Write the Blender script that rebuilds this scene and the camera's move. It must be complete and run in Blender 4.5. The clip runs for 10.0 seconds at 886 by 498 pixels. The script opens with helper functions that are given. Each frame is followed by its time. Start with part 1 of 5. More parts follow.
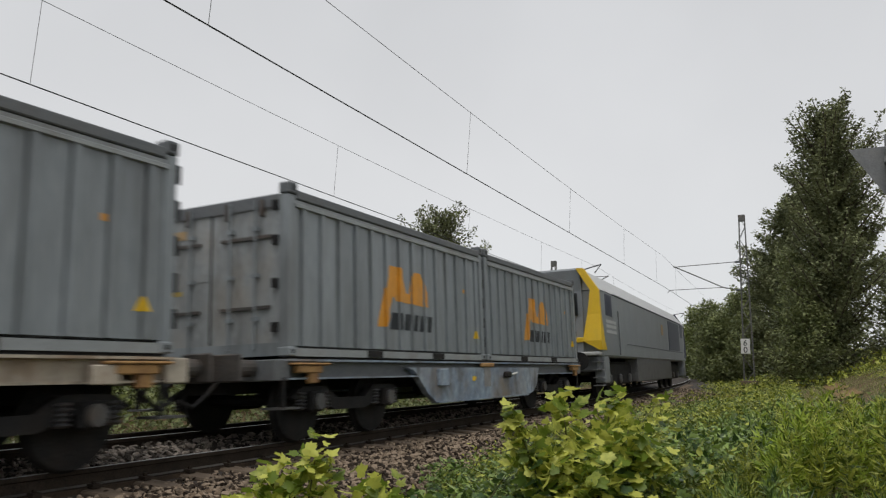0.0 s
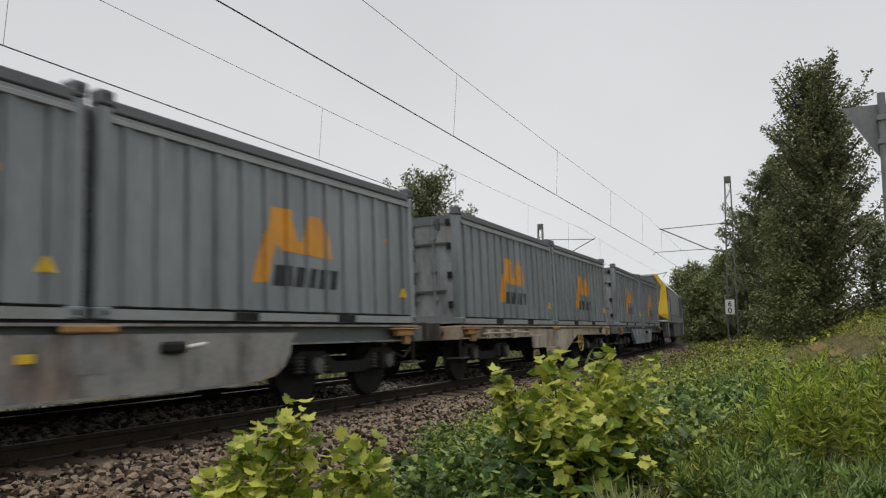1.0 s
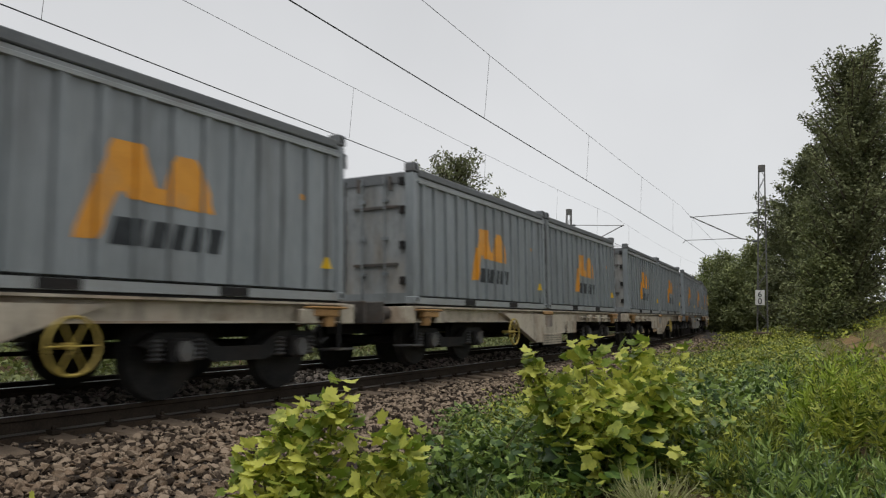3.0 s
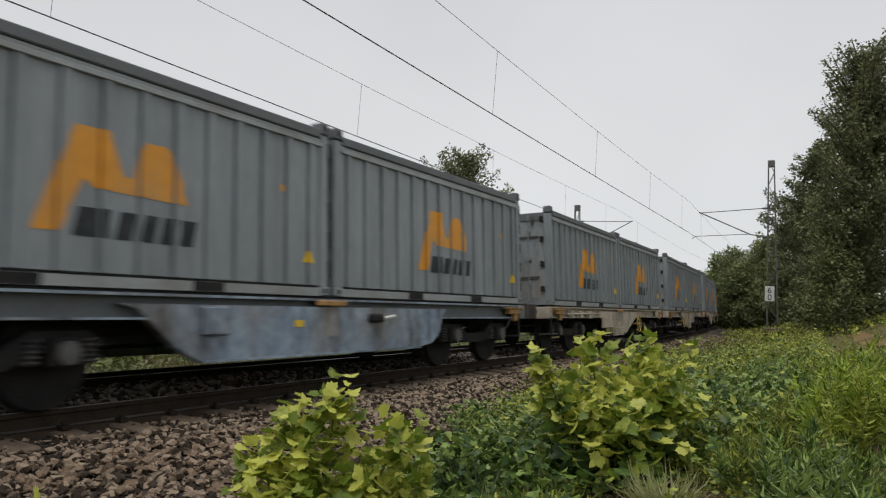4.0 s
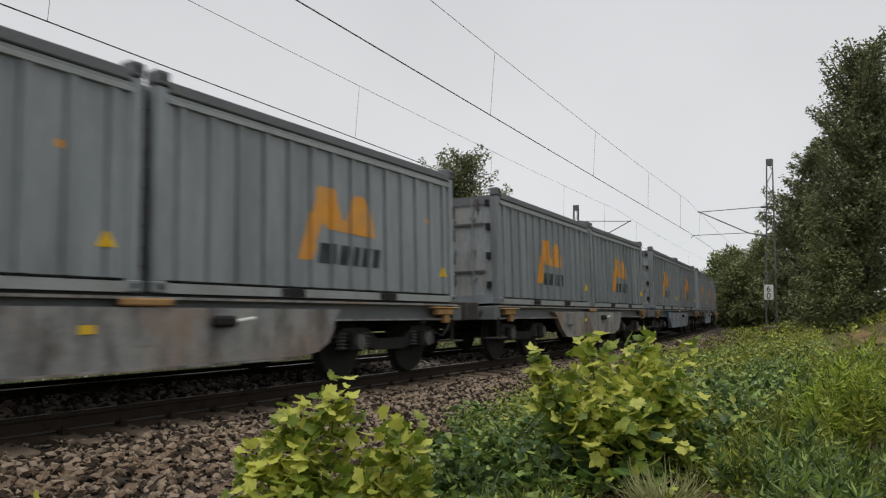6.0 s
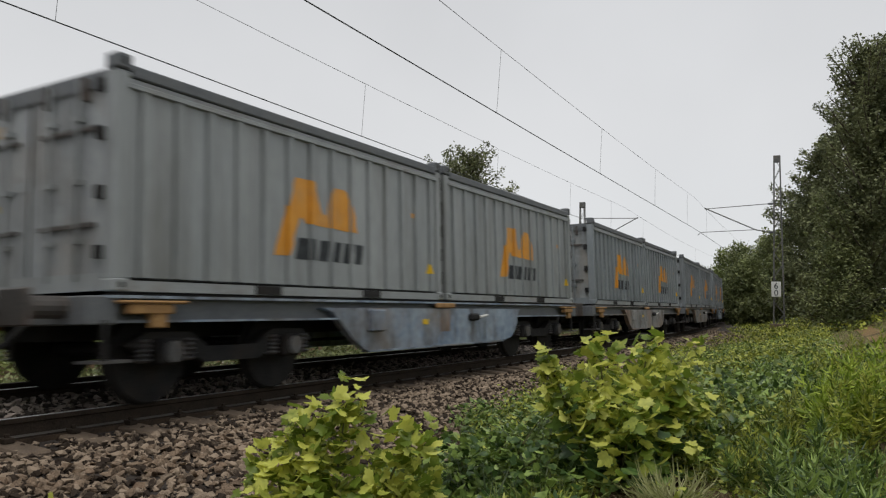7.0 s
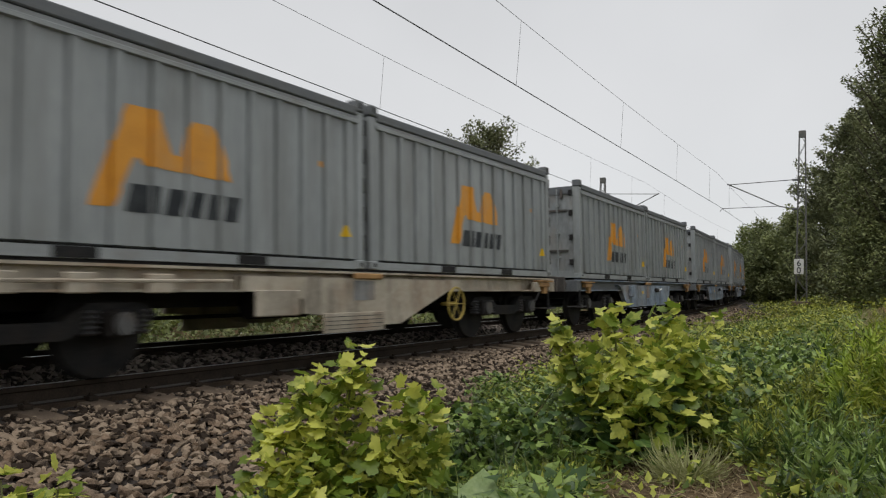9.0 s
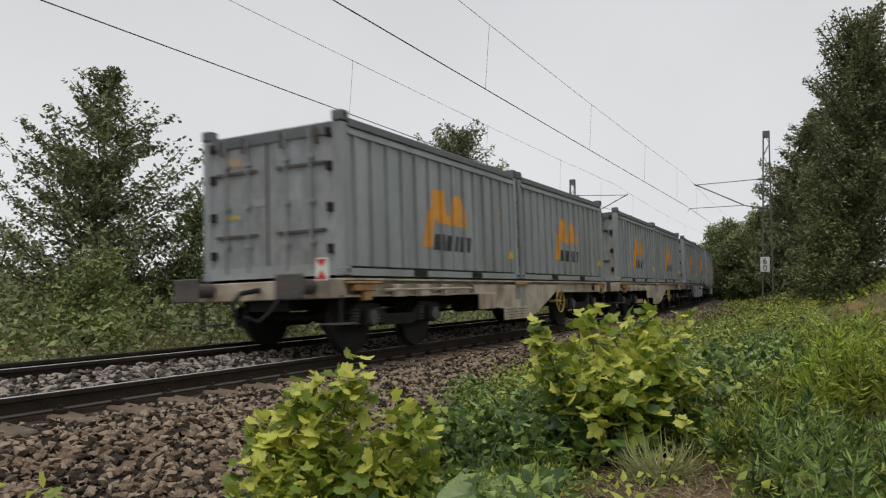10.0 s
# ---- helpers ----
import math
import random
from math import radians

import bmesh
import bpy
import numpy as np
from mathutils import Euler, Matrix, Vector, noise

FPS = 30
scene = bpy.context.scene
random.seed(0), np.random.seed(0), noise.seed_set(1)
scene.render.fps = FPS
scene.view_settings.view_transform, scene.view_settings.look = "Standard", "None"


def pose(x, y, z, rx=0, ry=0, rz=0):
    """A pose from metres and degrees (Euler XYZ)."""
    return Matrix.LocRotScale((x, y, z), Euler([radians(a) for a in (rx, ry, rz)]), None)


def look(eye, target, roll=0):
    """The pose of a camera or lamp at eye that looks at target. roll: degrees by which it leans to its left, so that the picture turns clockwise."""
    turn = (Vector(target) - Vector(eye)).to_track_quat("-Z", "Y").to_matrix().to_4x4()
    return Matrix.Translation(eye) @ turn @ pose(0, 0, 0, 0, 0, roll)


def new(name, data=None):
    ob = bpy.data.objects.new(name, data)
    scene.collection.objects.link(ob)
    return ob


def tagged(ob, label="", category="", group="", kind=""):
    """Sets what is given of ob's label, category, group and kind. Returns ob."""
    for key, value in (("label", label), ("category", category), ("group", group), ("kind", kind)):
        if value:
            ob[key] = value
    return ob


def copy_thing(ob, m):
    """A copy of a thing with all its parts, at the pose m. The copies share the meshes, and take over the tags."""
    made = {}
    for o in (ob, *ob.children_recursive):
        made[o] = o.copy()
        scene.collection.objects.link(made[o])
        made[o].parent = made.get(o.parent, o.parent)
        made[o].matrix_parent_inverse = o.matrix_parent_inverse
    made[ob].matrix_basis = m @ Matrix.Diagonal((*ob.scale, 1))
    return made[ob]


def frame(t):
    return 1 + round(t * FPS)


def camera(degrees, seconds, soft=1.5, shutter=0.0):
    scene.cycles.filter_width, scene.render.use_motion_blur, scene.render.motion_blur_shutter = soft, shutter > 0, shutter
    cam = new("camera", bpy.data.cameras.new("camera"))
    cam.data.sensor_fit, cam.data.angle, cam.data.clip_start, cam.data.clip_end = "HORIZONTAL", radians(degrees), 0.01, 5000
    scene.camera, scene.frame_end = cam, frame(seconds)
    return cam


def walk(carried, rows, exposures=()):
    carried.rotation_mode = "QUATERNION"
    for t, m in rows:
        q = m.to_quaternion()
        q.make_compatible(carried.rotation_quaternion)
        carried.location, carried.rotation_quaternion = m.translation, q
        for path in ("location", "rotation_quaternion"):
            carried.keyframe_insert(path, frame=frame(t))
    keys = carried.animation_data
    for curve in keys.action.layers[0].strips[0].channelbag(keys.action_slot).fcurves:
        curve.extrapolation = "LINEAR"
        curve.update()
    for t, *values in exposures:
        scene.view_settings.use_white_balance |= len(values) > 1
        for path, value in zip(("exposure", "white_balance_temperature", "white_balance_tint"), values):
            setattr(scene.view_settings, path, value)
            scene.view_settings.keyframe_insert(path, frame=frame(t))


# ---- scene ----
cam = camera(60.76, 10.0, 1.2, 0.16)
walk(cam, [
    (0.0, pose(0.108, -0.146, 0.973, 98.649, -0.572, 28.495)),
    (0.5, pose(0.076, -0.120, 0.987, 97.129, 0.031, 26.550)),
    (1.0, pose(0.037, -0.063, 0.977, 95.925, 0.016, 27.521)),
    (1.5, pose(0.017, -0.043, 0.974, 95.093, -1.195, 28.105)),
    (2.0, pose(0.016, -0.040, 0.971, 95.003, -1.443, 28.313)),
    (2.5, pose(0.008, -0.051, 0.974, 94.643, -1.447, 28.740)),
    (3.0, pose(0.004, -0.048, 0.970, 94.590, -1.556, 29.422)),
    (4.5, pose(-0.005, -0.034, 0.968, 94.269, -1.331, 30.277)),
    (5.0, pose(0.013, -0.036, 0.965, 94.480, -0.975, 30.377)),
    (5.5, pose(0.005, -0.035, 0.965, 94.417, -1.096, 29.993)),
    (7.0, pose(-0.000, -0.053, 0.988, 94.151, -1.016, 30.479)),
    (7.5, pose(-0.006, -0.015, 0.980, 93.055, -0.418, 32.851)),
    (8.0, pose(-0.002, -0.009, 0.978, 92.970, -0.808, 33.623)),
    (8.5, pose(-0.001, 0.004, 0.962, 92.728, -1.329, 33.145)),
    (9.0, pose(0.000, 0.024, 0.953, 92.267, -1.447, 31.930)),
    (9.5, pose(-0.004, 0.005, 0.957, 92.298, -0.777, 30.367)),
    (10.0, pose(0.000, 0.000, 0.960, 92.566, -0.437, 29.817)),
])

# ---- light ----
world = bpy.data.worlds.new("overcast")
scene.world = world
world.use_nodes = True
wn, wl = world.node_tree.nodes, world.node_tree.links
sky = wn.new("ShaderNodeTexSky")
sky.sky_type, sky.sun_disc, sky.sun_elevation, sky.sun_rotation = "NISHITA", False, radians(55), radians(200)
wcoord = wn.new("ShaderNodeTexCoord")
wsep = wn.new("ShaderNodeSeparateXYZ")
wl.new(wcoord.outputs["Generated"], wsep.inputs[0])
wramp = wn.new("ShaderNodeValToRGB")
wl.new(wsep.outputs["Z"], wramp.inputs[0])
els = wramp.color_ramp.elements
els[0].position, els[0].color = 0.0, (0.80, 0.815, 0.83, 1)
els[1].position, els[1].color = 0.75, (0.58, 0.59, 0.61, 1)
mid_el = els.new(0.22)
mid_el.color = (0.76, 0.765, 0.775, 1)
wnoise = wn.new("ShaderNodeTexNoise")
wnoise.inputs["Scale"].default_value, wnoise.inputs["Detail"].default_value = 2.2, 4
wl.new(wcoord.outputs["Generated"], wnoise.inputs[0])
wcloud = wn.new("ShaderNodeMapRange")
wcloud.inputs[3].default_value, wcloud.inputs[4].default_value = 0.86, 1.12
wl.new(wnoise.outputs[0], wcloud.inputs[0])
wmul = wn.new("ShaderNodeVectorMath")
wmul.operation = "SCALE"
wl.new(wramp.outputs[0], wmul.inputs[0])
wl.new(wcloud.outputs[0], wmul.inputs["Scale"])
wsky = wn.new("ShaderNodeVectorMath")
wsky.operation = "SCALE"
wsky.inputs["Scale"].default_value = 0.08
wl.new(sky.outputs[0], wsky.inputs[0])
wmix = wn.new("ShaderNodeMixRGB")
wmix.inputs[0].default_value = 0.93
wl.new(wsky.outputs[0], wmix.inputs[1])
wl.new(wmul.outputs[0], wmix.inputs[2])
wl.new(wmix.outputs[0], wn["Background"].inputs[0])
wn["Background"].inputs[1].default_value = 1.0

sun = new("sun", bpy.data.lights.new("sun", "SUN"))
sun.data.energy, sun.data.angle, sun.data.color = 1.5, radians(40), (1.0, 0.97, 0.92)
sun.matrix_world = look((2, -10, 40), (-3, 4, 0))


# ---- materials ----
def material(name, c1, c2, rough=0.6, metal=0.0, scale=6.0, fine=80.0, bump=0.15, dirt=None, dirt_scale=1.3, dirt_amount=0.4,
             stretch=(1, 1, 1), island=0.0, translucent=0.0, spec=0.5, grime=0.0):
    m = bpy.data.materials.new(name)
    m.use_nodes = True
    n, l = m.node_tree.nodes, m.node_tree.links
    b = n["Principled BSDF"]
    co = n.new("ShaderNodeTexCoord")
    mp = n.new("ShaderNodeMapping")
    mp.inputs["Scale"].default_value = stretch
    info = n.new("ShaderNodeObjectInfo")
    l.new(co.outputs["Object"], mp.inputs["Vector"])
    shift = n.new("ShaderNodeVectorMath")
    shift.operation = "SCALE"
    shift.inputs[0].default_value = (37.0, 19.0, 53.0)
    l.new(info.outputs["Random"], shift.inputs["Scale"])
    l.new(shift.outputs[0], mp.inputs["Location"])
    big = n.new("ShaderNodeTexNoise")
    big.inputs["Scale"].default_value, big.inputs["Detail"].default_value = scale, 5
    l.new(mp.outputs[0], big.inputs["Vector"])
    small = n.new("ShaderNodeTexNoise")
    small.inputs["Scale"].default_value, small.inputs["Detail"].default_value = fine, 3
    l.new(mp.outputs[0], small.inputs["Vector"])
    add = n.new("ShaderNodeMath")
    add.operation = "MULTIPLY_ADD"
    add.inputs[1].default_value = 0.45
    l.new(small.outputs[0], add.inputs[0])
    half = n.new("ShaderNodeMath")
    half.operation = "MULTIPLY"
    half.inputs[1].default_value = 0.55
    l.new(big.outputs[0], half.inputs[0])
    l.new(half.outputs[0], add.inputs[2])
    ramp = n.new("ShaderNodeValToRGB")
    ramp.color_ramp.elements[0].position, ramp.color_ramp.elements[0].color = 0.34, (*c1, 1)
    ramp.color_ramp.elements[1].position, ramp.color_ramp.elements[1].color = 0.66, (*c2, 1)
    fac = add.outputs[0]
    if island:
        geo = n.new("ShaderNodeNewGeometry")
        mixin = n.new("ShaderNodeMath")
        mixin.operation = "MULTIPLY_ADD"
        mixin.inputs[1].default_value, mixin.inputs[2].default_value = island, -island / 2
        l.new(geo.outputs["Random Per Island"], mixin.inputs[0])
        tot = n.new("ShaderNodeMath")
        l.new(mixin.outputs[0], tot.inputs[0])
        l.new(fac, tot.inputs[1])
        fac = tot.outputs[0]
    l.new(fac, ramp.inputs[0])
    colour = ramp.outputs[0]
    if dirt:
        dn = n.new("ShaderNodeTexNoise")
        dn.inputs["Scale"].default_value, dn.inputs["Detail"].default_value, dn.inputs["Roughness"].default_value = dirt_scale, 8, 0.65
        l.new(mp.outputs[0], dn.inputs["Vector"])
        dr = n.new("ShaderNodeMapRange")
        dr.inputs[1].default_value, dr.inputs[2].default_value = 0.48, 0.72
        dr.inputs[3].default_value, dr.inputs[4].default_value = 0.0, dirt_amount
        l.new(dn.outputs[0], dr.inputs[0])
        mx = n.new("ShaderNodeMixRGB")
        mx.inputs[2].default_value = (*dirt, 1)
        l.new(dr.outputs[0], mx.inputs[0])
        l.new(colour, mx.inputs[1])
        colour = mx.outputs[0]
    if grime:
        gn = n.new("ShaderNodeTexNoise")
        gn.inputs["Scale"].default_value, gn.inputs["Detail"].default_value, gn.inputs["Roughness"].default_value = 2.3, 10, 0.7
        gm = n.new("ShaderNodeMapping")
        gm.inputs["Scale"].default_value, gm.inputs["Location"].default_value = (1, 1.2, 0.45), (5, 9, 3)
        l.new(mp.outputs[0], gm.inputs["Vector"])
        l.new(gm.outputs[0], gn.inputs["Vector"])
        gr = n.new("ShaderNodeMapRange")
        gr.inputs[1].default_value, gr.inputs[2].default_value, gr.inputs[3].default_value, gr.inputs[4].default_value = 0.47, 0.66, 0.0, grime
        l.new(gn.outputs[0], gr.inputs[0])
        gx = n.new("ShaderNodeMixRGB")
        gx.inputs[2].default_value = (0.045, 0.04, 0.035, 1)
        l.new(gr.outputs[0], gx.inputs[0])
        l.new(colour, gx.inputs[1])
        colour = gx.outputs[0]
    l.new(colour, b.inputs["Base Color"])
    b.inputs["Roughness"].default_value, b.inputs["Metallic"].default_value = rough, metal
    b.inputs["Specular IOR Level"].default_value = spec
    if bump:
        bp = n.new("ShaderNodeBump")
        bp.inputs["Strength"].default_value, bp.inputs["Distance"].default_value = bump, 0.02
        l.new(small.outputs[0], bp.inputs["Height"])
        l.new(bp.outputs[0], b.inputs["Normal"])
    if translucent:
        tr = n.new("ShaderNodeBsdfTranslucent")
        l.new(colour, tr.inputs[0])
        ms = n.new("ShaderNodeMixShader")
        ms.inputs[0].default_value = translucent
        l.new(b.outputs[0], ms.inputs[1])
        l.new(tr.outputs[0], ms.inputs[2])
        l.new(ms.outputs[0], n["Material Output"].inputs[0])
    return m


PAINT = material("container_grey", (0.178, 0.203, 0.219), (0.270, 0.298, 0.313), 0.36, 0.0, 0.9, 14, 0.05, (0.10, 0.098, 0.095), 1.1, 0.55, (1, 1.6, 0.3), grime=0.3)
PAINT_PALE = material("weathered_container_grey", (0.222, 0.243, 0.249), (0.330, 0.353, 0.354), 0.36, 0.0, 0.9, 14, 0.05, (0.145, 0.14, 0.125), 1.1, 0.6, (1, 1.6, 0.3), grime=0.28)
PAINT_END = material("stained_door_grey", (0.215, 0.234, 0.243), (0.34, 0.36, 0.365), 0.45, 0.0, 1.6, 12, 0.06, (0.30, 0.255, 0.20), 1.3, 0.7, (1.4, 1, 0.7), grime=0.5)
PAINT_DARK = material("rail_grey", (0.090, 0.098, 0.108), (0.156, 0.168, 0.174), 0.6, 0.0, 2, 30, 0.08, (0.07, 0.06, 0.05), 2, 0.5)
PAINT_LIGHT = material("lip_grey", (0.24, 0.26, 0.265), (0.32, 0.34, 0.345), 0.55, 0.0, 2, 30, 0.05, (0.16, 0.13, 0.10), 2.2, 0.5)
FADED = material("faded_orange", (0.34, 0.26, 0.16), (0.48, 0.30, 0.12), 0.6, 0.0, 5, 60, 0.03, (0.28, 0.28, 0.27), 2.5, 0.7)
ORANGE = material("orange_paint", (0.60, 0.25, 0.018), (0.74, 0.33, 0.03), 0.55, 0.0, 5, 60, 0.03, (0.36, 0.25, 0.15), 1.7, 0.5)
INK = material("dark_lettering", (0.018, 0.022, 0.026), (0.04, 0.045, 0.05), 0.6, 0.0, 8, 60, 0.03, (0.16, 0.17, 0.17), 3.0, 0.3, spec=0.2)
BLUE = material("wagon_blue_grey", (0.13, 0.19, 0.28), (0.36, 0.43, 0.50), 0.5, 0.0, 1.1, 9, 0.08, (0.22, 0.17, 0.12), 0.75, 0.95, grime=0.85)
BROWNED = material("wagon_rusty_grey", (0.196, 0.207, 0.218), (0.322, 0.310, 0.287), 0.65, 0.0, 1.6, 20, 0.08, (0.25, 0.14, 0.08), 0.7, 1.0, grime=0.85)
CREAM = material("wagon_cream", (0.381, 0.336, 0.263), (0.526, 0.470, 0.381), 0.6, 0.0, 1.6, 20, 0.08, (0.27, 0.16, 0.09), 1.1, 0.9, grime=0.6)
BLACK = material("bogie_black", (0.014, 0.0145, 0.016), (0.036, 0.035, 0.034), 0.7, 0.0, 4, 40, 0.2, (0.03, 0.022, 0.017), 2, 0.6, spec=0.12)
BUFFER = material("greasy_buffer_steel", (0.045, 0.043, 0.042), (0.11, 0.098, 0.088), 0.6, 0.1, 4, 40, 0.1, (0.13, 0.075, 0.045), 3, 0.5)
STEEL = material("worn_steel", (0.055, 0.055, 0.06), (0.13, 0.13, 0.13), 0.5, 0.3, 5, 60, 0.1, (0.12, 0.08, 0.05), 4, 0.5)
RUST = material("rusty_orange_steel", (0.24, 0.13, 0.05), (0.46, 0.27, 0.10), 0.8, 0.0, 6, 50, 0.2, (0.2, 0.10, 0.05), 5, 0.6)
DULL_YELLOW = material("dull_yellow", (0.36, 0.27, 0.05), (0.52, 0.40, 0.10), 0.6, 0.0, 5, 40, 0.05, (0.2, 0.13, 0.06), 4, 0.6)
YELLOW = material("yellow_paint", (0.68, 0.43, 0.015), (0.82, 0.54, 0.025), 0.45, 0.0, 2, 40, 0.03, (0.40, 0.27, 0.05), 2, 0.3)
LOCO_GREY = material("locomotive_grey", (0.20, 0.22, 0.235), (0.26, 0.28, 0.295), 0.4, 0.0, 1.2, 30, 0.03, (0.2, 0.19, 0.18), 0.8, 0.4)
LOCO_TANK = material("grimy_tank", (0.07, 0.07, 0.07), (0.15, 0.15, 0.15), 0.6, 0.0, 1.5, 20, 0.08, (0.04, 0.035, 0.03), 1.5, 0.8)
LOCO_ROOF = material("locomotive_roof", (0.42, 0.43, 0.43), (0.52, 0.53, 0.53), 0.5, 0.0, 2, 30, 0.05, (0.3, 0.28, 0.25), 2, 0.4)
NAVY = material("navy_paint", (0.02, 0.025, 0.05), (0.035, 0.04, 0.075), 0.4, 0.0, 2, 30, 0.03)
WHITE = material("white_paint", (0.66, 0.66, 0.63), (0.78, 0.78, 0.75), 0.5, 0.0, 6, 60, 0.03, (0.4, 0.36, 0.3), 6, 0.4)
RED = material("red_paint", (0.55, 0.03, 0.02), (0.65, 0.05, 0.03), 0.5, 0.0, 6, 60, 0.03)
GALV = material("galvanised_steel", (0.16, 0.165, 0.17), (0.24, 0.245, 0.25), 0.55, 0.3, 6, 60, 0.1, (0.2, 0.19, 0.17), 5, 0.4)
MASTM = material("weathered_mast_steel", (0.10, 0.105, 0.10), (0.18, 0.18, 0.17), 0.7, 0.2, 6, 60, 0.1, (0.14, 0.09, 0.06), 3, 0.4)
WIRE = material("dark_wire", (0.03, 0.035, 0.035), (0.06, 0.065, 0.06), 0.6, 0.4, 6, 60, 0.0)
RAILM = material("rusty_rail", (0.022, 0.018, 0.015), (0.060, 0.045, 0.034), 0.8, 0.1, 6, 60, 0.2, (0.02, 0.017, 0.014), 3, 0.6, spec=0.1)
# paler than the rail: the sheen on its foot is put into the colour
FOOT_SHEEN = material("sheen_rail_foot", (0.07, 0.065, 0.06), (0.20, 0.185, 0.17), 0.5, 0.2, 3, 40, 0.1, (0.05, 0.04, 0.03), 1.5, 0.8)
SEATM = material("rusty_seat", (0.030, 0.022, 0.016), (0.085, 0.058, 0.038), 0.85, 0.0, 5, 50, 0.2, (0.02, 0.017, 0.014), 2, 0.6, spec=0.2)
RAILTOP = material("polished_rail_head", (0.45, 0.45, 0.45), (0.6, 0.6, 0.6), 0.45, 0.4, 6, 60, 0.05)
SLEEPER = material("concrete_sleeper", (0.085, 0.062, 0.043), (0.20, 0.15, 0.105), 0.9, 0.0, 5, 60, 0.2, (0.10, 0.07, 0.05), 3, 0.5)
STONE = material("ballast_stone", (0.036, 0.026, 0.019), (0.31, 0.24, 0.175), 0.95, 0.0, 9, 90, 0.3, island=1.0, spec=0.2)
STONE_GREY = material("grey_ballast_stone", (0.055, 0.047, 0.040), (0.33, 0.285, 0.245), 0.95, 0.0, 9, 90, 0.3, island=1.0, spec=0.2)
STONE_ONE = material("loose_stone", (0.06, 0.042, 0.029), (0.32, 0.235, 0.165), 0.95, 0.0, 9, 90, 0.3, (0.13, 0.075, 0.045), 0.02, 0.8, spec=0.2)
PATHM = material("trodden_path", (0.15, 0.095, 0.045), (0.30, 0.20, 0.10), 0.95, 0.0, 2, 40, 0.4, (0.15, 0.16, 0.06), 0.9, 0.6, spec=0.1)
SOIL = material("soil", (0.055, 0.038, 0.022), (0.20, 0.14, 0.08), 0.95, 0.0, 2, 40, 0.4, (0.06, 0.07, 0.025), 0.7, 0.5, spec=0.1)
# near-black: the shade in the gaps between stones is in this colour
GRAVEL_SHADE = material("ballast_bed", (0.018, 0.014, 0.012), (0.06, 0.047, 0.038), 0.95, 0.0, 12, 45, 0.8)
BARK = material("bark", (0.05, 0.04, 0.03), (0.12, 0.10, 0.075), 0.9, 0.0, 8, 60, 0.4)
STEM = material("green_stem", (0.10, 0.12, 0.035), (0.17, 0.16, 0.06), 0.7, 0.0, 8, 60, 0.1)
LEAF_MAPLE = material("maple_leaf", (0.17, 0.24, 0.03), (0.68, 0.69, 0.15), 0.42, 0.0, 3.0, 30, 0.1, island=0.75, translucent=0.42, spec=0.4)
LEAF_OLD = material("mature_maple_leaf", (0.05, 0.10, 0.028), (0.20, 0.31, 0.075), 0.38, 0.0, 3.0, 30, 0.1, island=0.5, translucent=0.22, spec=0.45)
LEAF_HERB = material("herb_leaf", (0.072, 0.115, 0.018), (0.45, 0.48, 0.085), 0.38, 0.0, 2.6, 30, 0.1, (0.30, 0.27, 0.09), 0.6, 0.4, island=0.6, translucent=0.25, spec=0.3)
LEAF_HERB2 = material("dark_herb_leaf", (0.045, 0.09, 0.022), (0.27, 0.37, 0.09), 0.34, 0.0, 2.6, 30, 0.1, island=0.6, translucent=0.22, spec=0.35)
LEAF_BRIGHT = material("bright_shoot_leaf", (0.16, 0.24, 0.025), (0.44, 0.54, 0.08), 0.45, 0.0, 2.6, 30, 0.1, island=0.5, translucent=0.32, spec=0.3)
SEDGE = material("sedge_grass", (0.15, 0.20, 0.11), (0.33, 0.38, 0.24), 0.5, 0.0, 0.6, 30, 0.0, island=0.5, translucent=0.3)
LEAF_DOCK = material("dock_leaf", (0.16, 0.24, 0.08), (0.30, 0.38, 0.16), 0.4, 0.0, 9, 60, 0.15, translucent=0.25, spec=0.45)
TUFT = material("pale_tuft_grass", (0.270, 0.285, 0.112), (0.465, 0.465, 0.247), 0.6, 0.0, 0.6, 30, 0.0, island=0.5, translucent=0.35, spec=0.2)
GRASS = material("grass_blade", (0.12, 0.18, 0.035), (0.34, 0.37, 0.13), 0.55, 0.0, 0.6, 30, 0.0, island=0.55, translucent=0.3)
STRAW = material("dry_grass", (0.30, 0.27, 0.13), (0.48, 0.43, 0.24), 0.7, 0.0, 0.6, 30, 0.0, island=0.5, translucent=0.2)
LITTER = material("dead_stalks", (0.10, 0.065, 0.035), (0.34, 0.26, 0.15), 0.8, 0.0, 0.6, 30, 0.0, island=0.7)
# both tree greens are lightened, partly to put haze into the colour
LEAF_DARK = material("dark_tree_leaf", (0.095, 0.11, 0.06), (0.29, 0.315, 0.155), 0.6, 0.0, 0.9, 30, 0.0, island=0.22, translucent=0.2, spec=0.25)
LEAF_MID = material("tree_leaf", (0.085, 0.11, 0.045), (0.28, 0.31, 0.12), 0.6, 0.0, 0.9, 30, 0.0, island=0.25, translucent=0.25)
LEAF_LIGHT = material("light_tree_leaf", (0.09, 0.125, 0.03), (0.27, 0.31, 0.095), 0.5, 0.0, 0.3, 30, 0.0, island=0.5, translucent=0.25)
FLOWER = material("pale_flower", (0.55, 0.55, 0.42), (0.7, 0.7, 0.6), 0.7, 0.0, 6, 30, 0.0, island=0.4, translucent=0.2)
GLASS = material("dark_glass", (0.01, 0.012, 0.014), (0.015, 0.018, 0.02), 0.08, 0.0, 2, 30, 0.0)
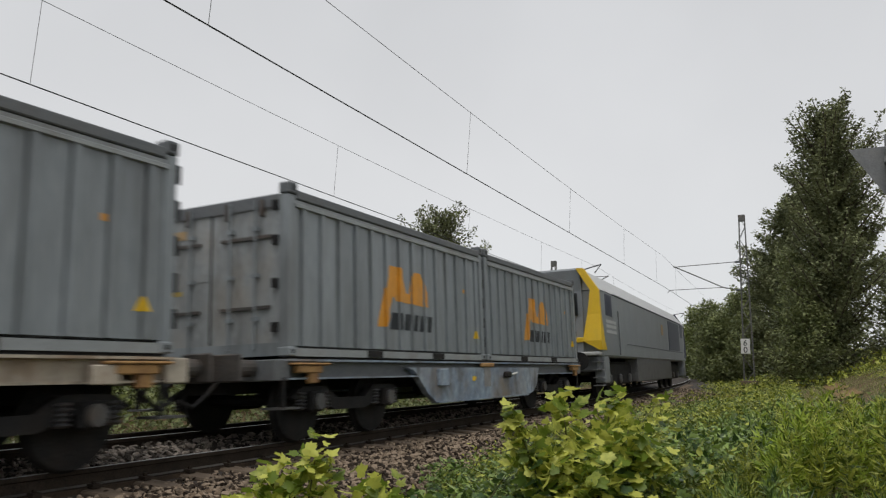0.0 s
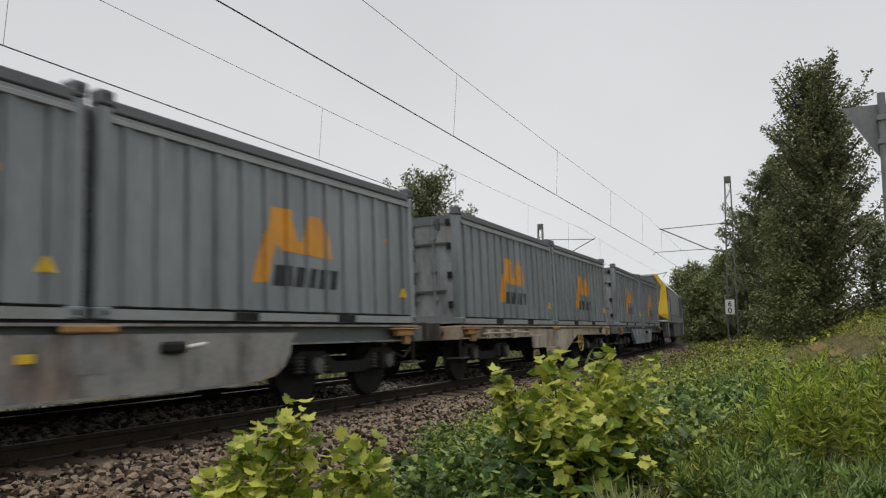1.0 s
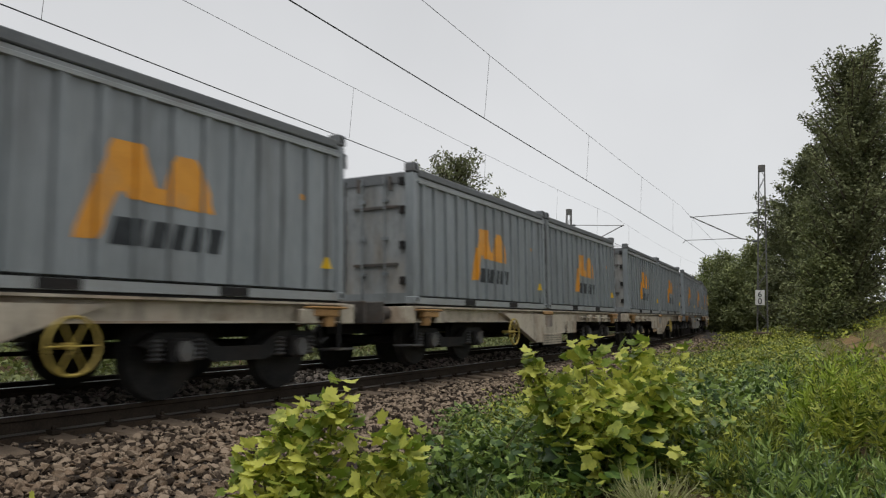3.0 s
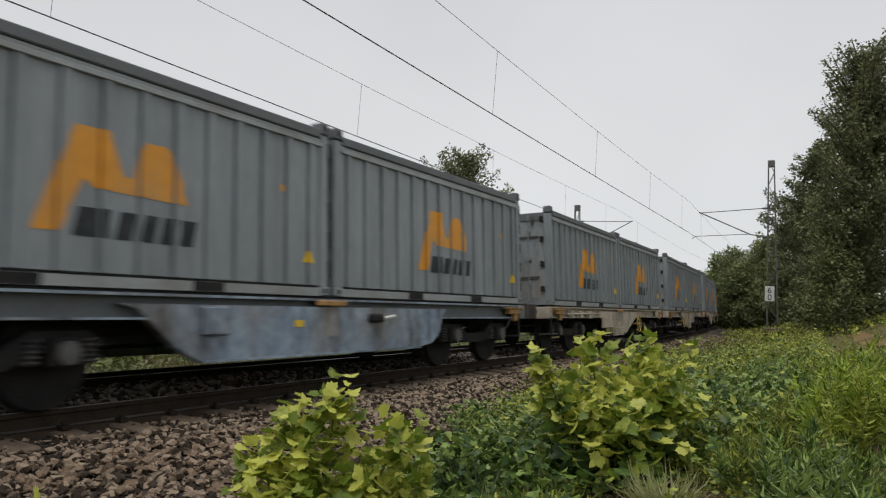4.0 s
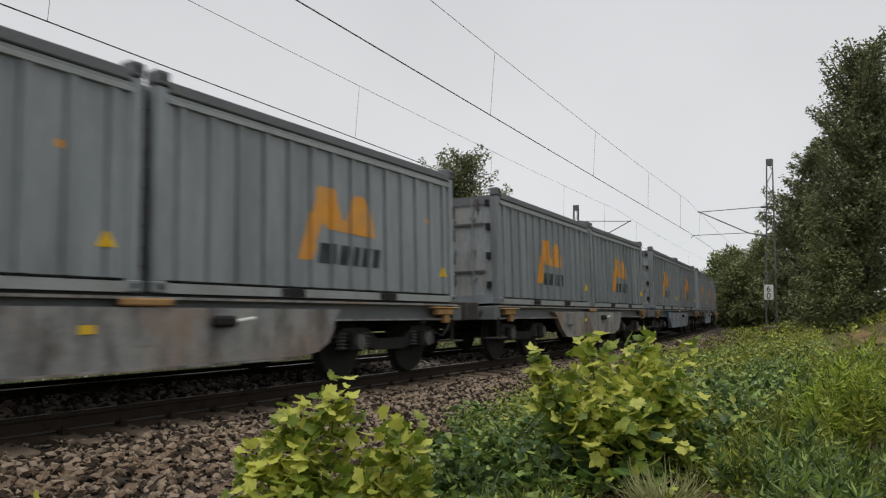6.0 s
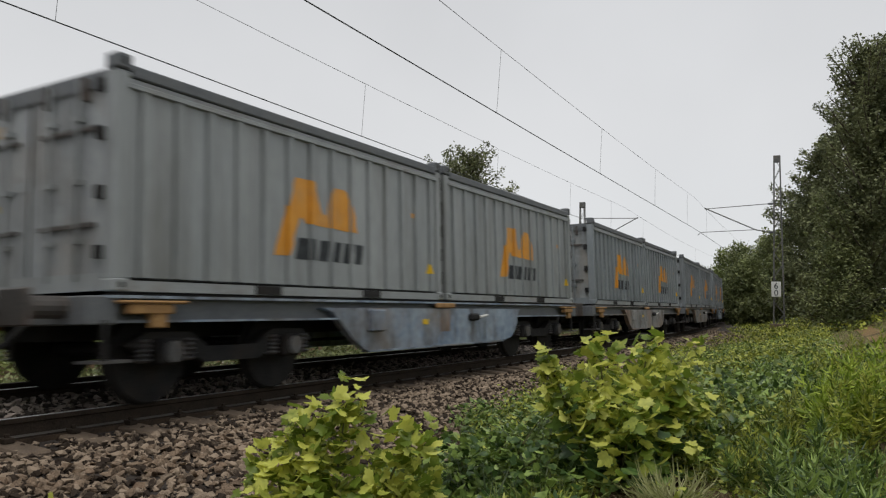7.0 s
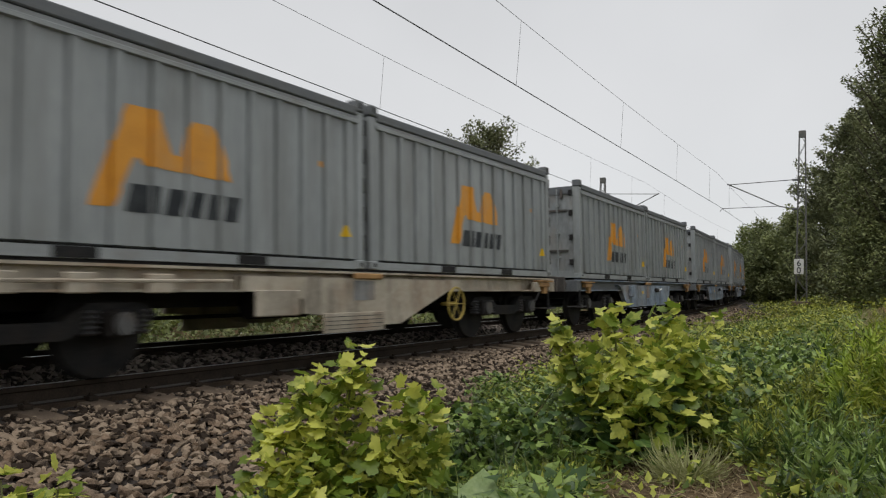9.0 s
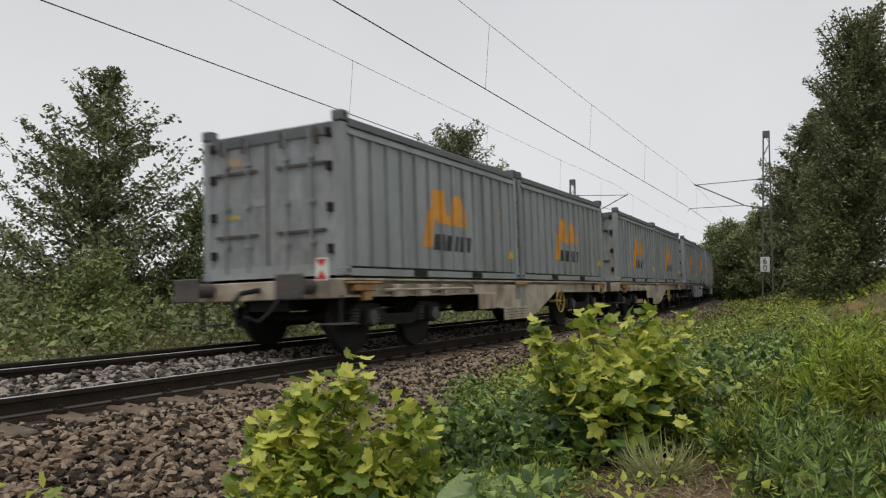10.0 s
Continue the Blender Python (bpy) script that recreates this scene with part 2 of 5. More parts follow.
WALLM = material("pale_render", (0.55, 0.55, 0.53), (0.65, 0.65, 0.63), 0.9, 0.0, 1, 30, 0.1)
ROOFM = material("roof_tile", (0.16, 0.08, 0.06), (0.24, 0.12, 0.09), 0.9, 0.0, 3, 30, 0.2)


# ---- mesh helpers ----
def part(name, bm, mat, parent=None, label="", smooth=False):
    me = bpy.data.meshes.new(name)
    bm.normal_update()
    bm.to_mesh(me)
    bm.free()
    if smooth:
        for p in me.polygons:
            p.use_smooth = True
    me.materials.append(mat)
    ob = new(name, me)
    if parent:
        ob.parent = parent
    if label:
        ob["label"] = label
    return ob


def empty(name):
    ob = new(name)
    ob.empty_display_size = 0.2
    return ob


def box(bm, x0, x1, y0, y1, z0, z1, bevel=0.0, m=None):
    v = [bm.verts.new((x, y, z)) for x in (x0, x1) for y in (y0, y1) for z in (z0, z1)]
    fs = [bm.faces.new([v[i] for i in q]) for q in ((0, 1, 3, 2), (4, 6, 7, 5), (0, 4, 5, 1), (2, 3, 7, 6), (0, 2, 6, 4), (1, 5, 7, 3))]
    if m:
        for a in v:
            a.co = m @ a.co
    if bevel:
        es = list({e for q in fs for e in q.edges})
        bmesh.ops.bevel(bm, geom=es, offset=bevel, segments=1, affect="EDGES")
    return bm


def boxes(*items, bevel=0.0):
    bm = bmesh.new()
    for it in items:
        box(bm, *it, bevel=bevel)
    return bm


def tube(bm, pts, radii, sides=8, caps=True):
    pts = [Vector(p) for p in pts]
    if not hasattr(radii, "__len__"):
        radii = [radii] * len(pts)
    radii = [float(q) for q in radii]
    rings = []
    up = None
    for i, p in enumerate(pts):
        d = (pts[min(i + 1, len(pts) - 1)] - pts[max(i - 1, 0)]).normalized()
        if up is None:
            up = d.orthogonal().normalized()
        side = d.cross(up)
        side = side.normalized() if side.length > 1e-6 else d.orthogonal().normalized()
        up = side.cross(d).normalized()
        rings.append([bm.verts.new(p + radii[i] * (math.cos(a) * side + math.sin(a) * up)) for a in (2 * math.pi * j / sides for j in range(sides))])
    for a, b in zip(rings, rings[1:]):
        for j in range(sides):
            bm.faces.new((a[j], a[(j + 1) % sides], b[(j + 1) % sides], b[j]))
    if caps:
        bm.faces.new(rings[0][::-1])
        bm.faces.new(rings[-1])
    return bm


def prism(bm, outline, x0, x1):
    """An outline in y and z, thick from x0 to x1."""
    a = [bm.verts.new((x0, y, z)) for y, z in outline]
    b = [bm.verts.new((x1, y, z)) for y, z in outline]
    bm.faces.new(a)
    bm.faces.new(b[::-1])
    n = len(a)
    for i in range(n):
        bm.faces.new((a[i], b[i], b[(i + 1) % n], a[(i + 1) % n]))
    bmesh.ops.recalc_face_normals(bm, faces=bm.faces[:])
    return bm


def wheel(bm, centre, r, half, sides=24):
    """A disc on the x axis with a flat tread."""
    x, y, z = centre
    return tube(bm, [(x - half, y, z), (x + half, y, z)], r, sides)


# ---- the track's line: an arc that bends to the left ----
DIST, BEND, LEAN, CANT, RAIL = 7.17, 0.0027, 0.0442, -0.0424, -0.016


def track(s, lat=0.0, h=0.0):
    th = BEND * s
    x, y = -DIST - (1 - math.cos(th)) / BEND, math.sin(th) / BEND
    return Vector((x + lat * math.cos(th), y + lat * math.sin(th), h))


def across(x, y):
    """How far right of the track's centre a place lies."""
    return np.hypot(x + DIST + 1 / BEND, y) - 1 / BEND


def ground_z(x, y):
    u = across(x, y)
    z = np.interp(u, [-60, -14, -6, -3.4, -2.0, 1.95, 2.9, 3.5, 4.6, 5.6, 6.6, 7.6, 9.0, 12.0, 18.0, 40.0, 90],
                  [0.6, -0.3, -0.5, -0.56, -0.6, -0.6, -0.64, -0.60, -0.34, -0.12, 0.10, 0.30, 0.95, 1.85, 2.5, 3.1, 4])
    near = np.exp(-(np.asarray(y) / 4.0) ** 2) * np.clip((u - 4.5) / 2.0, 0, 1)
    return z - 0.05 * near


# ---- ground ----
def sheet(name, xs, ys, zfun, mat):
    X, Y = np.meshgrid(xs, ys, indexing="ij")
    Z = zfun(X, Y)
    verts = np.stack([X, Y, Z], -1).reshape(-1, 3)
    n = len(ys)
    i = (np.arange(len(xs) - 1)[:, None] * n + np.arange(n - 1)[None, :]).ravel()
    me = bpy.data.meshes.new(name)
    me.from_pydata(verts.tolist(), [], np.stack([i, i + n, i + n + 1, i + 1], -1).tolist())
    for p in me.polygons:
        p.use_smooth = True
    me.materials.append(mat)
    return new(name, me)


def rough(X, Y):
    return 0.04 * np.sin(1.7 * X + 0.6 * Y) * np.sin(1.1 * Y - 0.8 * X) + 0.02 * np.sin(4.1 * X) * np.cos(3.7 * Y)


xs = np.concatenate([[-3000, -900, -300, -120], np.arange(-70, -20, 4.0), np.arange(-20, 12, 0.25), np.arange(12, 60, 4.0), [80, 300, 900, 3000]])
ys = np.concatenate([[-900, -300, -90], np.arange(-40, -8, 4.0), np.arange(-8, 50, 0.4), np.arange(50, 200, 6.0), [260, 500, 1200, 3500]])
ground = sheet("ground", xs, ys, lambda X, Y: ground_z(X, Y) + rough(X, Y) * np.clip((abs(across(X, Y)) - 3) / 2, 0, 1), SOIL)
tagged(ground, "brown soil and turf sloping up beside the railway", "ground", kind="structure")


def along(name, lats, s0, s1, step, mat, bump=0.0):
    """A strip that follows the track: (lateral, height) points swept along it."""
    ss = np.arange(s0, s1 + step, step)
    bm = bmesh.new()
    rows = []
    for s in ss:
        rows.append([bm.verts.new(track(s, a, h) + Vector((0, 0, random.uniform(-bump, bump)))) for a, h in lats])
    for a, b in zip(rows, rows[1:]):
        for j in range(len(lats) - 1):
            bm.faces.new((a[j], a[j + 1], b[j + 1], b[j]))
    bmesh.ops.recalc_face_normals(bm, faces=bm.faces[:])
    return part(name, bm, mat)


way = along("path", [(7.35, 0.275), (7.5, 0.31), (7.65, 0.35), (7.85, 0.44)], 19, 33, 0.5, PATHM, 0.012)
tagged(way, "light brown trodden earth path along the bank", "path", kind="structure")
bed = along("ballast_bed", [(-3.4, -0.53), (-2.6, -0.34), (-1.9, -0.17), (-0.9, -0.11), (-0.5, -0.10), (0, -0.15), (0.5, -0.22), (0.9, -0.275), (1.9, -0.31), (2.6, -0.42), (3.5, -0.56)], -60, 170, 1.0, GRAVEL_SHADE, 0.01)
tagged(bed, "crushed stone bed under the rails, darkened as shade between stones", "ballast", kind="structure")


def rail_profile(lat, top):
    """Foot, web and head of a rail as a closed outline."""
    return [(lat + a, top + h) for a, h in ((-0.07, -0.172), (-0.07, -0.160), (-0.012, -0.145), (-0.012, -0.05), (-0.036, -0.038), (-0.036, -0.004), (-0.03, 0),
                                            (0.03, 0), (0.036, -0.004), (0.036, -0.038), (0.012, -0.05), (0.012, -0.145), (0.07, -0.160), (0.07, -0.172), (-0.07, -0.172))]


CLIP = bpy.data.meshes.new("rail_clip")
bm = boxes((-0.05, 0.05, -0.045, 0.045, -0.03, 0.012), (-0.015, 0.015, -0.02, 0.02, 0.01, 0.045), bevel=0.006)
bm.to_mesh(CLIP)
bm.free()
CLIP.materials.append(RAILM)

for lat in (-0.755, 0.755):
    top = RAIL + lat * CANT
    rail = empty("rail")
    body = along("rail_body", rail_profile(lat, top), -60, 170, 1.2, RAILM)
    head = along("rail_head", [(lat - 0.026, top + 0.002), (lat + 0.026, top + 0.002)], -60, 170, 1.2, RAILTOP)
    foot = [along("rail_foot", [(lat + f * 0.020, top - 0.143), (lat + f * 0.074, top - 0.154)], -60, 170, 1.2, FOOT_SHEEN) for f in (-1, 1)]
    seat = along("rail_seat", [(lat - 0.09, top - 0.30), (lat - 0.085, top - 0.172), (lat + 0.085, top - 0.172), (lat + 0.09, top - 0.30)], -60, 170, 1.2, SEATM)
    for o in (body, head, seat, *foot):
        o.parent = rail
    for i in range(0, 42):
        for f in (-1, 1):
            clip = new("rail_clip", CLIP)
            clip.parent = rail
            clip.matrix_basis = Matrix.Translation(track(i * 0.6, lat + f * 0.10, top - 0.15)) @ Matrix.Rotation(BEND * i * 0.6, 4, "Z")
    tagged(rail, "rusty steel rail with a worn bright running surface", "rail", "rails of the track", "structure")

# a disused rail lying beyond the outer rail
spare = along("guard_rail", rail_profile(-1.06, 0.045), -60, 170, 1.2, RAILM)
tagged(spare, "dark rusty disused rail lying beside the track", "rail", kind="structure")

# ---- the wagons ----
LEN, HIGH, DECK, GAP, PITCH = 6.06, 2.14, 0.997, 0.127, 14.0
RIBS = [0.34 + 0.415 * i for i in range(14)]


def side_depth(y):
    """How far the ribbed side stands out at y."""
    for r in RIBS:
        if r - 0.042 < y < r + 0.034:
            return 1.24
        if r - 0.064 < y < r - 0.042:
            return 1.167
    return 1.205


def wall_strip(outline_fn, y0, y1, step, lift):
    """A painted mark that follows the ribbed side: outline_fn(y) gives spans of z."""
    bm = bmesh.new()
    n = max(1, round((y1 - y0) / step))
    for i in range(n):
        a, b = y0 + (y1 - y0) * i / n, y0 + (y1 - y0) * (i + 1) / n
        c = (a + b) / 2
        x = side_depth(c) + lift
        sa, sb = outline_fn(a + 1e-4), outline_fn(b - 1e-4)
        if len(sa) != len(sb):
            sa = sb = outline_fn(c)
        for (l0, h0), (l1, h1) in zip(sa, sb):
            bm.faces.new([bm.verts.new(v) for v in ((x, a, l0), (x, b, l1), (x, b, h1), (x, a, h0))])
        nx = side_depth(b + (y1 - y0) / n / 2) + lift
        if i < n - 1 and abs(nx - x) > 0.001:
            for l1, h1 in sb:
                bm.faces.new([bm.verts.new(v) for v in ((x, b, l1), (nx, b, l1), (nx, b, h1), (x, b, h1))])
    bmesh.ops.remove_doubles(bm, verts=bm.verts[:], dist=0.0004)
    return bm


def mark_spans(y):
    """A slanting bar, then two humps joined like a row of hills."""
    d = y - 2.15
    out = []
    tops = np.interp(d, [0.0, 0.02, 0.34, 0.38, 0.68, 0.74, 0.88, 0.97, 1.06, 1.11, 1.36, 1.41, 1.63], [0.47, 0.56, 1.36, 1.42, 1.42, 1.36, 1.03, 1.02, 1.34, 1.39, 1.40, 1.36, 0.88])
    lows = np.interp(d, [0.0, 0.22, 0.25, 0.45, 0.50, 0.56, 1.63], [0.46, 0.47, 0.50, 0.93, 0.95, 0.88, 0.85])
    if tops > lows:
        out.append((lows, tops))
    return out


def build_container(coat, label):
    c = empty("container")
    for sx in (1, -1):
        bm = bmesh.new()
        ys_ = [0.10]
        for r in RIBS:
            ys_ += [r - 0.066, r - 0.062, r - 0.046, r - 0.04, r + 0.03, r + 0.05]
        ys_.append(LEN - 0.10)
        ins = [1.205] + [1.205, 1.165, 1.165, 1.24, 1.24, 1.205] * len(RIBS) + [1.205]
        lo = [bm.verts.new((sx * a, y, 0.13)) for a, y in zip(ins, ys_)]
        hi = [bm.verts.new((sx * a, y, HIGH - 0.24)) for a, y in zip(ins, ys_)]
        for i in range(len(lo) - 1):
            q = (lo[i], lo[i + 1], hi[i + 1], hi[i])
            bm.faces.new(q if sx > 0 else q[::-1])
        part("side_panel", bm, coat, c, "grey steel side with upright ribs")
        bm = prism(bmesh.new(), [(0.16, 0), (LEN - 0.16, 0), (LEN - 0.16, 0.10), (0.16, 0.10)], sx * 1.15, sx * 1.235)
        part("bottom_rail", bm, PAINT_LIGHT, c, "pale grey bottom rail")
        # dark set-back strip: the shade below the side panel is in its colour
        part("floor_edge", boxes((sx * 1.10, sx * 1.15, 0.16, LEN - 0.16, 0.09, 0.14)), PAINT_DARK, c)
        for y in (1.82, 3.86):
            part("fork_pocket", boxes((sx * 1.16, sx * 1.24, y, y + 0.42, 0.004, 0.098)), BLACK, c, "dark fork pocket")
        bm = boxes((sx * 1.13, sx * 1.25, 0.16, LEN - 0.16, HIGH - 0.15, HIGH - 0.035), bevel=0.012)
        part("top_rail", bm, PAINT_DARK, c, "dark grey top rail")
        bm = bmesh.new()
        prof = [(1.19, HIGH - 0.15), (1.225, HIGH - 0.16), (1.225, HIGH - 0.20), (1.25, HIGH - 0.215), (1.25, HIGH - 0.255), (1.19, HIGH - 0.265)]
        a = [bm.verts.new((sx * x, 0.14, z)) for x, z in prof]
        b = [bm.verts.new((sx * x, LEN - 0.14, z)) for x, z in prof]
        for i in range(len(prof) - 1):
            bm.faces.new((a[i], a[i + 1], b[i + 1], b[i]))
        bmesh.ops.recalc_face_normals(bm, faces=bm.faces[:])
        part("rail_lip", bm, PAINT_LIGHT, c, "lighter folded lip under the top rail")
    for sx in (1, -1):
        for y0, y1 in ((0, 0.17), (LEN - 0.17, LEN)):
            part("corner_post", boxes((min(sx * 1.07, sx * 1.235), max(sx * 1.07, sx * 1.235), y0 + 0.01, y1 - 0.01, 0.11, HIGH - 0.10), bevel=0.012), coat, c)
            for z0, z1 in ((0, 0.118), (HIGH - 0.09, HIGH + 0.055)):
                part("corner_casting", boxes((min(sx * 1.075, sx * 1.25), max(sx * 1.075, sx * 1.25), y0, y1, z0, z1), bevel=0.015), PAINT_DARK if z0 else coat, c)
                part("lock_hole", boxes((min(sx * 1.2, sx * 1.253), max(sx * 1.2, sx * 1.253), y0 + 0.06, y1 - 0.06, z0 + 0.035, z1 - 0.035)), BLACK, c)
    for y, f in ((0.03, -1), (LEN - 0.03, 1)):
        wall = boxes((-1.08, 1.08, min(y, y - f * 0.05), max(y, y - f * 0.05), 0.12, HIGH - 0.12))
        part("end_wall", wall, PAINT_END, c, "stained grey end doors")
        for z in (0.12, HIGH - 0.14):
            part("end_beam", boxes((-1.08, 1.08, min(y - f * 0.02, y + f * 0.028), max(y - f * 0.02, y + f * 0.028), z - 0.11, z + 0.05)), coat if z < 1 else PAINT_DARK, c)
        for x in (-0.78, -0.38, 0.30, 0.72):
            bm = bmesh.new()
            tube(bm, [(x, y + f * 0.045, 0.10), (x, y + f * 0.045, HIGH - 0.14)], 0.016, 8)
            for z in (0.45, 1.0, 1.6):
                box(bm, x - 0.05, x + 0.05, min(y, y + f * 0.06), max(y, y + f * 0.06), z, z + 0.05)
            part("lock_bar", bm, coat, c)
        for z in (0.62, 1.52):
            for x0, x1 in ((-0.98, -0.22), (0.14, 0.95)):
                part("door_stiffener", boxes((x0, x1, min(y, y + f * 0.035), max(y, y + f * 0.035), z - 0.022, z + 0.018)), BUFFER, c)
        for z in (0.3, 0.85, 1.4, 1.85):
            for x in (-1.07, 0.99):
                part("hinge", boxes((x, x + 0.08, min(y, y + f * 0.055), max(y, y + f * 0.055), z, z + 0.12)), BLACK, c)
        part("door_seam", boxes((-0.06, -0.03, min(y, y + f * 0.006), max(y, y + f * 0.006), 0.18, HIGH - 0.2)), BLACK, c)
        part("notice", boxes((-0.86, -0.50, min(y, y + f * 0.006), max(y, y + f * 0.006), 1.62, 1.74)), FADED, c, "faded orange notice")
        part("label_sheet", boxes((-0.30, -0.10, min(y, y + f * 0.006), max(y, y + f * 0.006), 1.02, 1.12)), PAINT_LIGHT, c, "pale label sheet")
        part("hazard_label", boxes((-0.80, -0.55, min(y, y + f * 0.006), max(y, y + f * 0.006), 0.86, 0.92)), DULL_YELLOW, c, "worn yellow label")
        for x in (-0.86, -0.46, 0.22, 0.80):
            part("top_latch", boxes((x, x + 0.05, min(y, y + f * 0.07), max(y, y + f * 0.07), HIGH - 0.36, HIGH - 0.14), bevel=0.006), BUFFER, c)
    for sx in (1, -1):
        for z in (0.25, 0.62, 1.0, 1.38, 1.76):
            part("seam_hook", boxes((min(sx * 1.16, sx * 1.225), max(sx * 1.16, sx * 1.225), LEN - 0.004, LEN + 0.055, z, z + 0.20), bevel=0.008), BLACK, c)
    part("roof", boxes((-1.14, 1.14, 0.1, LEN - 0.1, HIGH - 0.12, HIGH - 0.07)), PAINT_DARK, c, "dark tarpaulin cover")
    part("floor_pan", boxes((-1.15, 1.15, 0.1, LEN - 0.1, 0.06, 0.12)), BLACK, c)
    for sx in (1,):
        part("orange_mark", wall_strip(mark_spans, 2.15, 3.78, 0.02, 0.005), ORANGE, c, "orange painted hill-shaped mark")
        for ya_, wide in ((2.52, 0.33), (2.95, 0.18), (3.20, 0.18), (3.45, 0.14), (3.66, 0.20)):
            part("lettering_bar", wall_strip(lambda y: [(0.44 + 0.26 * max(0.0, (y - ya_ - wide) / 0.06), 0.44 + 0.26 * min(1.0, (y - ya_ + 0.004) / 0.06))], ya_, ya_ + wide + 0.06, 0.01, 0.005), INK, c, "dark painted bar")
        part("yellow_sticker", wall_strip(lambda y: [(0.40, 0.41 + 0.15 * (1 - abs(y - 5.68) / 0.09))], 5.59, 5.77, 0.02, 0.005), YELLOW, c, "small yellow warning triangle")
        part("orange_sticker", wall_strip(lambda y: [(1.22, 1.29)], 5.18, 5.25, 0.035, 0.005), ORANGE, c)
    return tagged(c, label, "container", "containers on the train")


def bogie_parts(parent, yc):
    for sx in (1, -1):
        frame_ = [(-1.35, 0.50), (-1.15, 0.62), (-0.6, 0.62), (-0.35, 0.46), (0.35, 0.46), (0.6, 0.62), (1.15, 0.62), (1.35, 0.50), (1.2, 0.44), (0.7, 0.44), (0.4, 0.30), (-0.4, 0.30), (-0.7, 0.44), (-1.2, 0.44)]
        part("bogie_frame", prism(bmesh.new(), [(yc + a, b) for a, b in frame_], sx * 0.93, sx * 1.05), BLACK, parent)
        for dy in (-0.9, 0.9):
            box_ = empty("axle_box")
            box_.parent = parent
            part("housing", boxes((min(sx * 0.96, sx * 1.14), max(sx * 0.96, sx * 1.14), yc + dy - 0.14, yc + dy + 0.14, 0.30, 0.56), bevel=0.03), BLACK, box_)
            bm = bmesh.new()
            wheel(bm, (sx * 1.15, yc + dy, 0.43), 0.105, 0.03, 16)
            part("axle_cap", bm, STEEL, box_, "worn bright axle cap")
            for o in (-0.27, 0.27):
                coil = [(sx * 1.03, yc + dy + o, 0.33 + 0.0225 * i) for i in range(11)]
                part("spring", tube(bmesh.new(), coil, [0.085 if i % 2 else 0.05 for i in range(11)], 10), STEEL, box_)
    for dy in (-0.9, 0.9):
        axle = part("wheelset", tube(bmesh.new(), [(-0.95, yc + dy, 0.455), (0.95, yc + dy, 0.455)], 0.07, 10), BLACK, parent)
        for sx in (1, -1):
            zc = 0.457 + RAIL + sx * 0.755 * (CANT - LEAN) * 0.9
            part("wheel", tube(bmesh.new(), [(sx * o, yc + dy, zc) for o in (0.82, 0.81, 0.735, 0.72, 0.69, 0.685)], [0.36, 0.452, 0.458, 0.484, 0.484, 0.36], 24), BLACK, axle)


